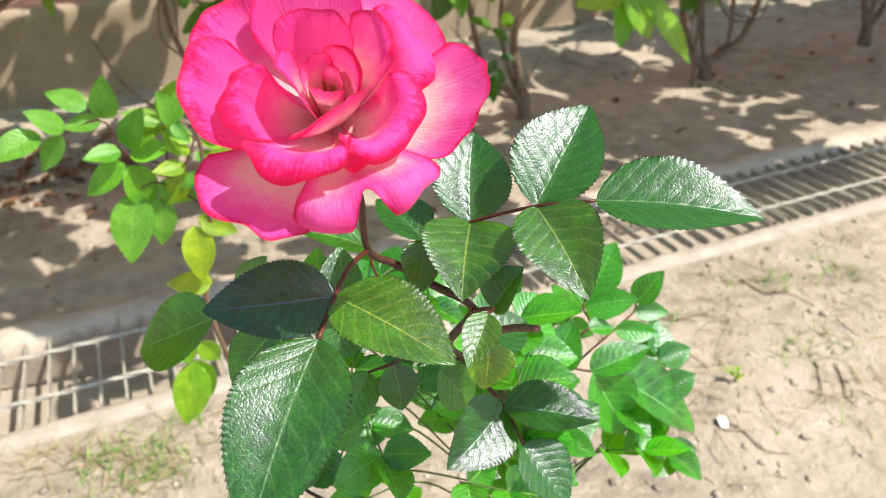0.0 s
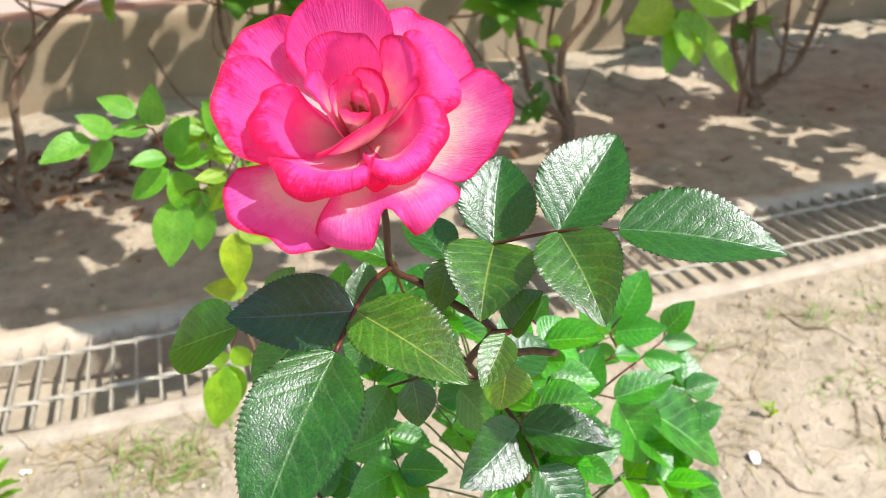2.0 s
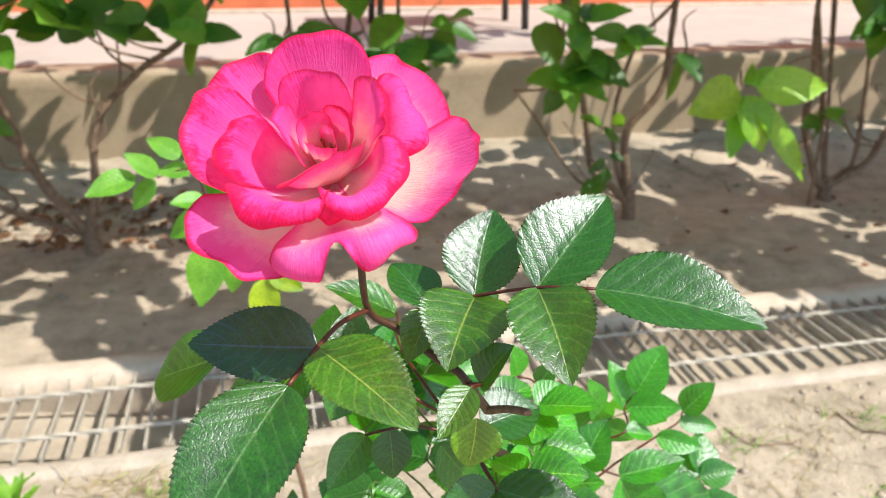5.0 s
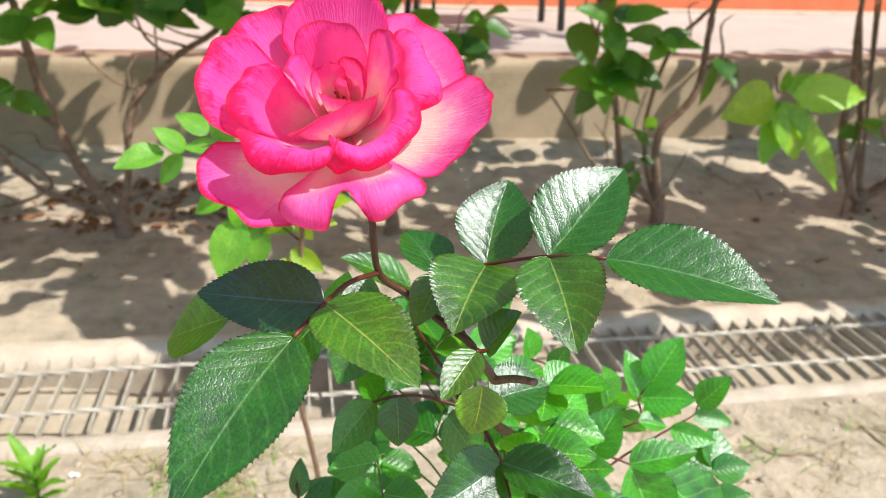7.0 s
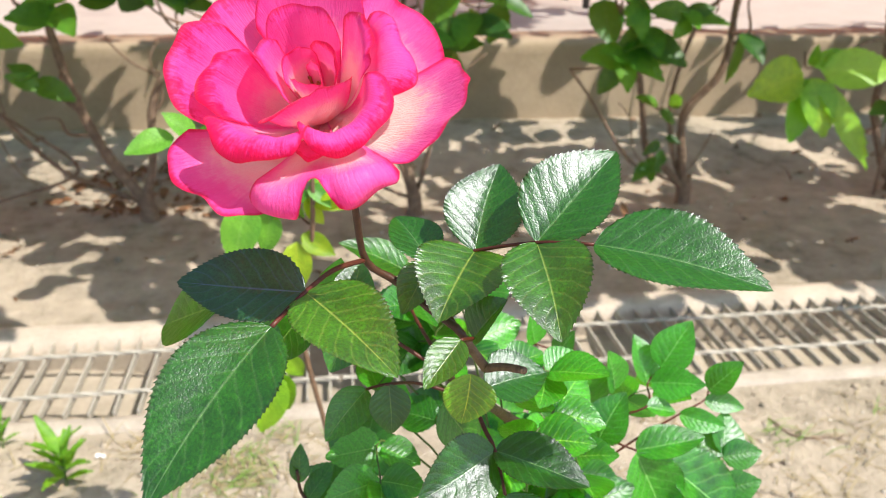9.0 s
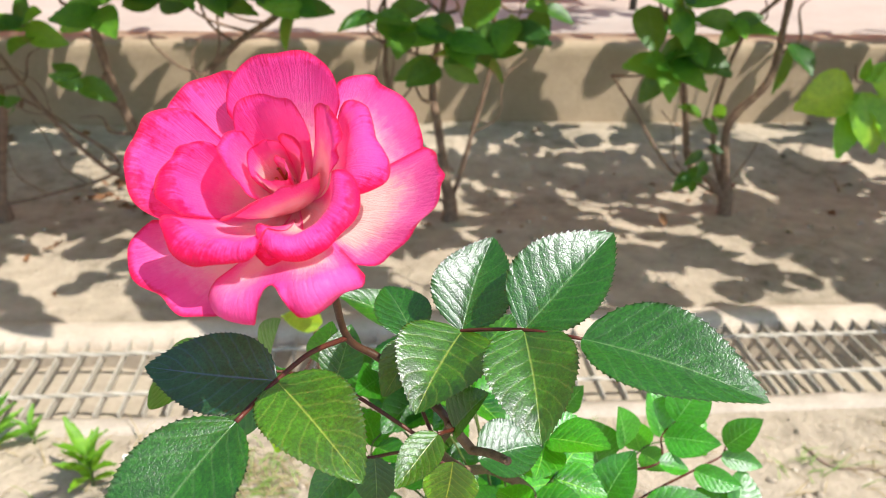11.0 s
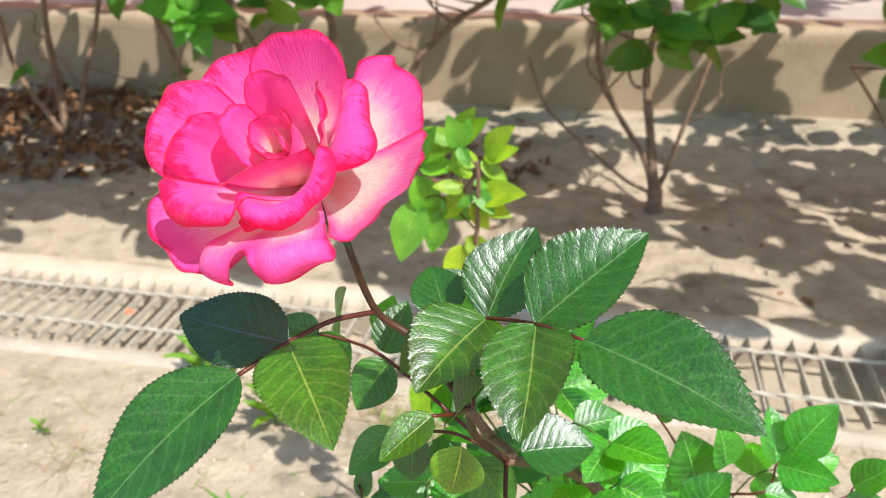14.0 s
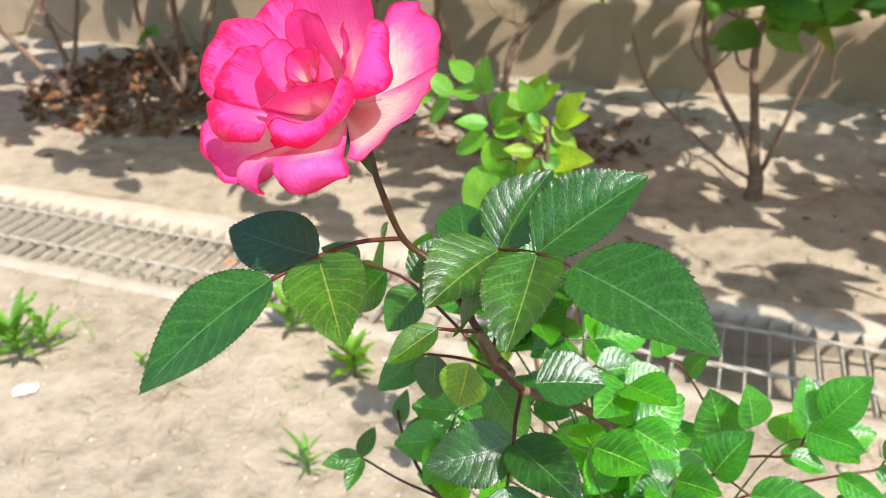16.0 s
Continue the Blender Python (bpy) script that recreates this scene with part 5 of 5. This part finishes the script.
shrub((-1.966, 2.09), [(0.0110, ((-2.086, 0.106), (-2.185, 0.254))), (0.0100, ((-1.93, 0.09), (-1.987, 0.337))), (0.0080, ((-1.90, 0.15), (-1.84, 0.35)))], 150, 17)
# two shrubs added, mostly out of view, to shade the bed's right end
shrub((2.350, 2.000), [(0.0120, ((2.33, 0.15), (2.28, 0.40))), (0.0100, ((2.40, 0.12), (2.50, 0.35))), (0.0080, ((2.36, 0.2), (2.40, 0.45)))], 950, 18, wall_shade=26)
shrub((3.000, 2.020), [(0.0120, ((2.98, 0.15), (2.90, 0.40))), (0.0100, ((3.05, 0.12), (3.15, 0.35)))], 800, 19, wall_shade=26)


# ---- fresh shoot low on a shrub ----
def yellow_shoot():
    ob = thing("sapling", (1.58, 1.93, ground_height(1.58, 1.93)), label="young shoot with broad yellow-green leaves beside the shrubs", category="sapling")
    node = Vector((1.028, 1.50, 0.455))
    stem("stem", ob, [(1.58, 1.93, -0.02), (1.52, 1.86, 0.28), (1.34, 1.70, 0.47), (1.14, 1.56, 0.475), node, (1.012, 1.50, 0.49)], 0.0050, 0.0022, M_BARK, 18, 8, 0.1)
    for tip, ratio, up, tint in (((0.885, 1.47, 0.412), 0.66, (0, -1, 0.4), (2.3, 1.4, 0.5)), ((1.205, 1.47, 0.455), 0.50, (0, -1, 0.4), (1.9, 1.4, 1.2)),
                                 ((1.058, 1.45, 0.325), 0.62, (0, -1, 0.3), (2.0, 1.4, 0.9)), ((1.170, 1.45, 0.250), 0.27, (0.2, -1, 0.4), (1.8, 1.35, 0.9)),
                                 ((0.998, 1.47, 0.310), 0.5, (0, -1, 0.2), (0.9, 1.0, 0.8)), ((1.018, 1.47, 0.510), 0.40, (-0.3, -1, 0.2), (1.3, 1.2, 0.5)),
                                 ((1.100, 1.52, 0.490), 0.45, (0, -0.8, 0.6), (1.3, 1.2, 0.8))):
        leaf(ob, node + Vector((0, -0.003, 0.0)) + (Vector(tip) - node) * 0.12, tip, ratio, up, 0.25, 0.2, M_YOUNG, tint, 9, 0.03, False, "leaf")


yellow_shoot()


def pale_shoot():
    ob = thing("sapling", (-0.95, 1.80, ground_height(-0.95, 1.80)), label="leggy shoot with large light green leaves under the shrubs", category="sapling")
    node = Vector((-0.775, 1.70, 0.50))
    stem("stem", ob, [(-0.95, 1.80, -0.02), (-0.93, 1.78, 0.2), (-0.84, 1.73, 0.40), node], 0.0045, 0.002, M_BARK, 14, 8, 0.1)
    for dx, dy, dz, ratio in ((-0.13, -0.02, 0.01, 0.5), (0.12, -0.03, 0.0, 0.55), (-0.03, -0.05, -0.07, 0.6), (0.05, -0.05, -0.09, 0.5), (-0.02, 0.0, 0.08, 0.55), (0.06, 0.05, 0.05, 0.5)):
        leaf(ob, node, node + Vector((dx, dy, dz)), ratio, (0, -0.8, 0.8), 0.25, 0.2, M_YOUNG, (0.8, 0.95, 0.8), 9, 0.03, False, "leaf")


pale_shoot()


# ---- weeds and dead grass on the soil ----
def weed(at, leaves, size, seed, narrow=0.26, tint=(1, 1, 1)):
    rnd = random.Random(seed)
    x, y = at
    z = ground_height(x, y)
    ob = thing("weed", (x, y, z), label="small green weed sprouting from the dry soil", category="weed", group="weeds on the soil")
    h = size * 0.9
    stem("stem", ob, [(x, y, z - 0.01), (x + 0.003, y, z + h * 0.5), (x, y - 0.004, z + h)], 0.0018, 0.0009, M_GREENSTEM, 8, 6)
    for i in range(leaves):
        f = 0.15 + 0.85 * (i + 0.5) / leaves
        a = i * 2.4 + rnd.uniform(-0.4, 0.4)
        b = Vector((x, y, z + h * f))
        out = Vector((math.cos(a), math.sin(a), 0.25 + 0.9 * f * rnd.uniform(0.6, 1.2))).normalized()
        leaf(ob, b, b + out * size * rnd.uniform(0.6, 1.0), narrow * rnd.uniform(0.8, 1.3), (-out.x * 0.4, -out.y * 0.4 - 0.1, 1), 0.3, 0.25, M_WEED, tint, 5, 0.03, False, "leaf")
    return ob


weed((-0.905, 0.815), 18, 0.085, 1, 0.20)
weed((-0.870, 0.845), 11, 0.070, 2, 0.18)
weed((-0.945, 0.790), 11, 0.075, 9, 0.17)
weed((-0.335, 0.955), 15, 0.066, 3, 0.25, (1.15, 1.1, 0.7))
weed((-0.300, 0.730), 11, 0.050, 4, 0.12, (0.8, 0.9, 0.9))
weed((-0.503, 1.045), 14, 0.072, 5, 0.24)
weed((-0.455, 1.060), 7, 0.040, 6)
weed((-0.690, 0.870), 6, 0.026, 7, 0.4)
weed((0.753, 0.748), 5, 0.024, 8, 0.4, (1.8, 1.3, 0.4))


def blades(name, spots, seed, mat, length, lying, label, category):
    """Loose grass blades in one mesh: narrow bent strips."""
    rnd = random.Random(seed)
    V, F = [], []
    for x, y in spots:
        if 1.06 < y < 1.45:
            continue
        a, ln = rnd.uniform(0, 6.28), length * rnd.uniform(0.5, 1.3)
        d = Vector((math.cos(a), math.sin(a), 0))
        s = Vector((-d.y, d.x, 0)) * 0.0011
        up = rnd.uniform(0.05, 0.3) if rnd.random() < lying else rnd.uniform(0.6, 1.2)
        o = len(V)
        p = Vector((x, y, ground_height(x, y) + 0.001))
        for i in range(6):
            t = i / 5
            q = p + d * ln * t + Vector((0, 0, ln * up * (t - 0.55 * t * t)))
            V += [q - s * (1 - 0.8 * t), q + s * (1 - 0.8 * t) + Vector((0, 0, 0.0004))]
        F += [(o + 2 * i, o + 2 * i + 1, o + 2 * i + 3, o + 2 * i + 2) for i in range(5)]
    ob = part(name, mesh_of(name, V, F), mat)
    return tagged(ob, label, category, kind="stuff")


def tuft_spots(seed, centres, per, spread, loose, area):
    rnd = random.Random(seed)
    out = [(cx + rnd.gauss(0, spread), cy + rnd.gauss(0, spread * 0.7)) for cx, cy in centres for _ in range(per)]
    return out + [(rnd.uniform(area[0], area[1]), rnd.uniform(area[2], area[3])) for _ in range(loose)]


blades("dry_grass", tuft_spots(3, [(-0.16, 1.00), (-0.24, 1.05), (-0.08, 0.96), (0.98, 0.95), (1.10, 0.90), (0.86, 0.93), (0.72, 0.80), (1.02, 0.80), (0.55, 1.03), (-0.62, 0.84), (1.25, 1.00), (0.66, 0.70), (0.90, 0.66), (-0.38, 1.07), (-0.13, 0.95), (-0.15, 1.01), (-0.04, 1.01), (-0.10, 0.93)], 34, 0.045, 420, (-1.3, 1.7, 0.55, 1.09)), 5, M_STRAW, 0.045, 0.8, "thin dead grass blades lying on the soil", "grass")
blades("green_grass", tuft_spots(4, [(-0.15, 0.98), (1.00, 0.94), (1.13, 0.93), (0.72, 0.95), (0.93, 0.76), (0.40, 1.04), (-0.90, 0.90), (-0.13, 0.95), (-0.15, 1.01), (-0.04, 1.01), (-0.10, 0.93)], 26, 0.035, 60, (-1.2, 1.6, 0.6, 1.08)), 6, M_GRASS, 0.035, 0.3, "thin green grass sprigs on the soil", "grass")


def bits(name, count, seed, mat, area, size, flat, label, category, heap=None):
    """Pebbles, clods or curled dry leaves strewn on the ground, in one mesh."""
    rnd = random.Random(seed)
    V, F = [], []
    ico = bmesh.new()
    bmesh.ops.create_icosphere(ico, subdivisions=1, radius=1.0)
    iv = [v.co.copy() for v in ico.verts]
    jf = [[v.index for v in f.verts] for f in ico.faces]
    ico.free()
    for _ in range(count):
        if heap:
            a, r = rnd.uniform(0, 6.28), math.sqrt(rnd.random())
            x, y = heap[0] + heap[2] * r * math.cos(a), heap[1] + heap[3] * r * math.sin(a)
            lift = heap[4] * (1 - r) * rnd.random()
        else:
            x, y, lift = rnd.uniform(area[0], area[1]), rnd.uniform(area[2], area[3]), 0.0
        if 1.06 < y < 1.45:
            continue
        z = ground_height(x, y) + lift
        s = size * rnd.uniform(0.35, 1.0) ** 1.5
        o = len(V)
        if flat:
            v, f, _ = blade(s * 2.2, s * 1.1, rnd.uniform(0.2, 0.9), rnd.uniform(-0.3, 0.5), 0.06, 0, 7, 2, 0.62, rnd.uniform(-1.2, 1.2), rnd.randint(0, 9999))
            m = Matrix.Translation((x, y, z + s * 0.25)) @ Euler((rnd.gauss(0, 0.35), rnd.gauss(0, 0.35), rnd.uniform(0, 6.28))).to_matrix().to_4x4()
            V += [m @ Vector(q) for q in v]
            F += [tuple(i + o for i in q) for q in f]
        else:
            sc = Vector((s * rnd.uniform(0.7, 1.3), s * rnd.uniform(0.7, 1.3), s * rnd.uniform(0.4, 0.8)))
            rot = Euler((0, 0, rnd.uniform(0, 6.28))).to_matrix()
            V += [rot @ Vector((q.x * sc.x, q.y * sc.y, q.z * sc.z)) * rnd.uniform(0.82, 1.12) + Vector((x, y, z + sc.z * 0.25)) for q in iv]
            F += [tuple(i + o for i in q) for q in jf]
    ob = part(name, mesh_of(name, V, F), mat)
    return tagged(ob, label, category, kind="stuff")


bits("gravel", 520, 21, M_PEBBLE, (-1.3, 1.8, 0.55, 1.09), 0.0045, False, "pale pebbles and grit strewn over the soil", "gravel")
bits("soil_clod", 480, 22, M_SOIL, (-1.4, 1.9, 0.5, 1.09), 0.0085, False, "crumbs of dry earth on the soil", "soil")
bits("soil_clod", 700, 23, M_SOIL, (-2.4, 2.6, 1.47, 2.58), 0.010, False, "crumbs of dry earth in the planting bed", "soil")
bits("fallen_leaf", 150, 24, M_DRY, (-2.2, 2.4, 1.50, 2.58), 0.020, True, "scattered fallen brown leaves in the bed", "leaf litter")
bits("leaf_litter", 1300, 25, M_DRY, None, 0.028, True, "heap of brown dead leaves against the low wall", "leaf litter", heap=(-1.62, 2.20, 0.56, 0.38, 0.13))
bits("leaf_litter", 240, 26, M_DRY, None, 0.024, True, "brown dead leaves round the shrub stems", "leaf litter", heap=(-0.35, 2.15, 0.34, 0.18, 0.02))


# ---- litter and small things ----
def scrap(name, at, size, turn, mat, label, seed):
    """A torn scrap of paper, slightly crumpled."""
    rnd = random.Random(seed)
    n = 8
    ring = [(size * rnd.uniform(0.75, 1.1) * math.cos(2 * math.pi * k / n), size * rnd.uniform(0.5, 0.8) * math.sin(2 * math.pi * k / n)) for k in range(n)]
    z0 = ground_height(*at)
    top = [(x, y, 0.006 + rnd.uniform(0, 0.007)) for x, y in ring]
    verts = top + [(0, 0, 0.012)] + [(x, y, z - 0.0012) for x, y, z in top] + [(0, 0, 0.0108)]
    faces = [(k, (k + 1) % n, n) for k in range(n)] + [((k + 1) % n + n + 1, k + n + 1, 2 * n + 1) for k in range(n)] + [(k, k + n + 1, (k + 1) % n + n + 1, (k + 1) % n) for k in range(n)]
    ob = part(name, mesh_of(name, verts, faces, smooth=False), mat, at=pose(at[0], at[1], z0 - 0.004, 0, 0, turn))
    return tagged(ob, label, "litter")


scrap("paper_scrap", (-0.825, 0.748), 0.024, 30, M_PAPER, "torn white paper scrap lying on the soil", 3)
scrap("paper_scrap", (0.672, 0.678), 0.012, 80, M_PAPER, "small crumpled white paper scrap on the soil", 4)
scrap("paper_scrap", (-0.300, 1.010), 0.007, 10, M_PAPER, "tiny white paper scrap on the soil", 5)


TWIGS = (
    (((0.927, 0.721), (0.907, 0.685), (0.881, 0.654), (0.879, 0.629)), 0.0013, 50),
    (((0.908, 0.743), (0.883, 0.709), (0.852, 0.673), (0.823, 0.664)), 0.0011, 51),
    (((0.746, 0.979), (0.771, 0.932), (0.835, 0.924), (0.852, 0.872)), 0.0016, 52),
    (((0.665, 0.689), (0.687, 0.662), (0.693, 0.618), (0.721, 0.596)), 0.0014, 53),
    (((0.963, 0.980), (0.969, 0.927), (0.999, 0.905), (1.011, 0.852)), 0.0016, 54),
    (((0.583, 0.859), (0.602, 0.808), (0.600, 0.767), (0.631, 0.734)), 0.0015, 55),
)


def dead_twig(pts, r, seed):
    """A dry crooked twig lying on the soil."""
    rnd = random.Random(seed)
    base = [Vector((x, y, ground_height(x, y) + 0.003)) for x, y in pts]
    ob = stem("twig", None, base, r, r * 0.4, M_BARK, 18, 6, 0.2, "", seed)
    tagged(ob, "dry crooked brown twig lying on the soil", "twig", group="twigs on the soil")
    for k in (1, 2):
        q = base[k]
        e = q + Vector((rnd.uniform(-0.035, 0.035), rnd.uniform(-0.03, 0.03), 0.004))
        stem("side_shoot", ob, [q, q.lerp(e, 0.5) + Vector((0, 0, 0.003)), e], r * 0.6, r * 0.3, M_BARK, 8, 5, 0.2)


def dead_petal():
    v, f, uv = blade(0.020, 0.016, 0.9, 0.2, 0.05, 0, 10, 3, 0.62, 0.5, 3)
    ob = part("fallen_petal", mesh_of("fallen_petal", v, f, uv), M_ORANGE, at=pose(-0.747, 1.205, 0.014, 0, -8, 40))
    tagged(ob, "curled orange-brown fallen petal on the drain grating", "petal")


dead_petal()
for pts, rad, sd in TWIGS:
    dead_twig(pts, rad, sd)


def bench():
    """A low dark metal bench on the terrace."""
    x, y, z = 0.84, 3.44, WALL_TOP - 0.003
    ob = thing("bench", (x, y, z), label="dark metal bench standing on the sunlit terrace", category="bench")
    for dx, dy in ((-0.31, -0.10), (0.30, -0.13), (-0.31, 0.16), (0.30, 0.16)):
        stem("leg", ob, [(x + dx, y + dy, z), (x + dx * 0.98, y + dy * 0.96, z + 0.22), (x + dx * 0.96, y + dy * 0.92, z + 0.41)], 0.015, 0.015, M_DARK, 6, 8)
    for k in range(4):
        bm = bmesh.new()
        box(bm, x - 0.36, x + 0.36, y - 0.17 + 0.088 * k, y - 0.09 + 0.088 * k, z + 0.408, z + 0.436, 0.006)
        part("slat", bm, M_DARK, ob)


bench()
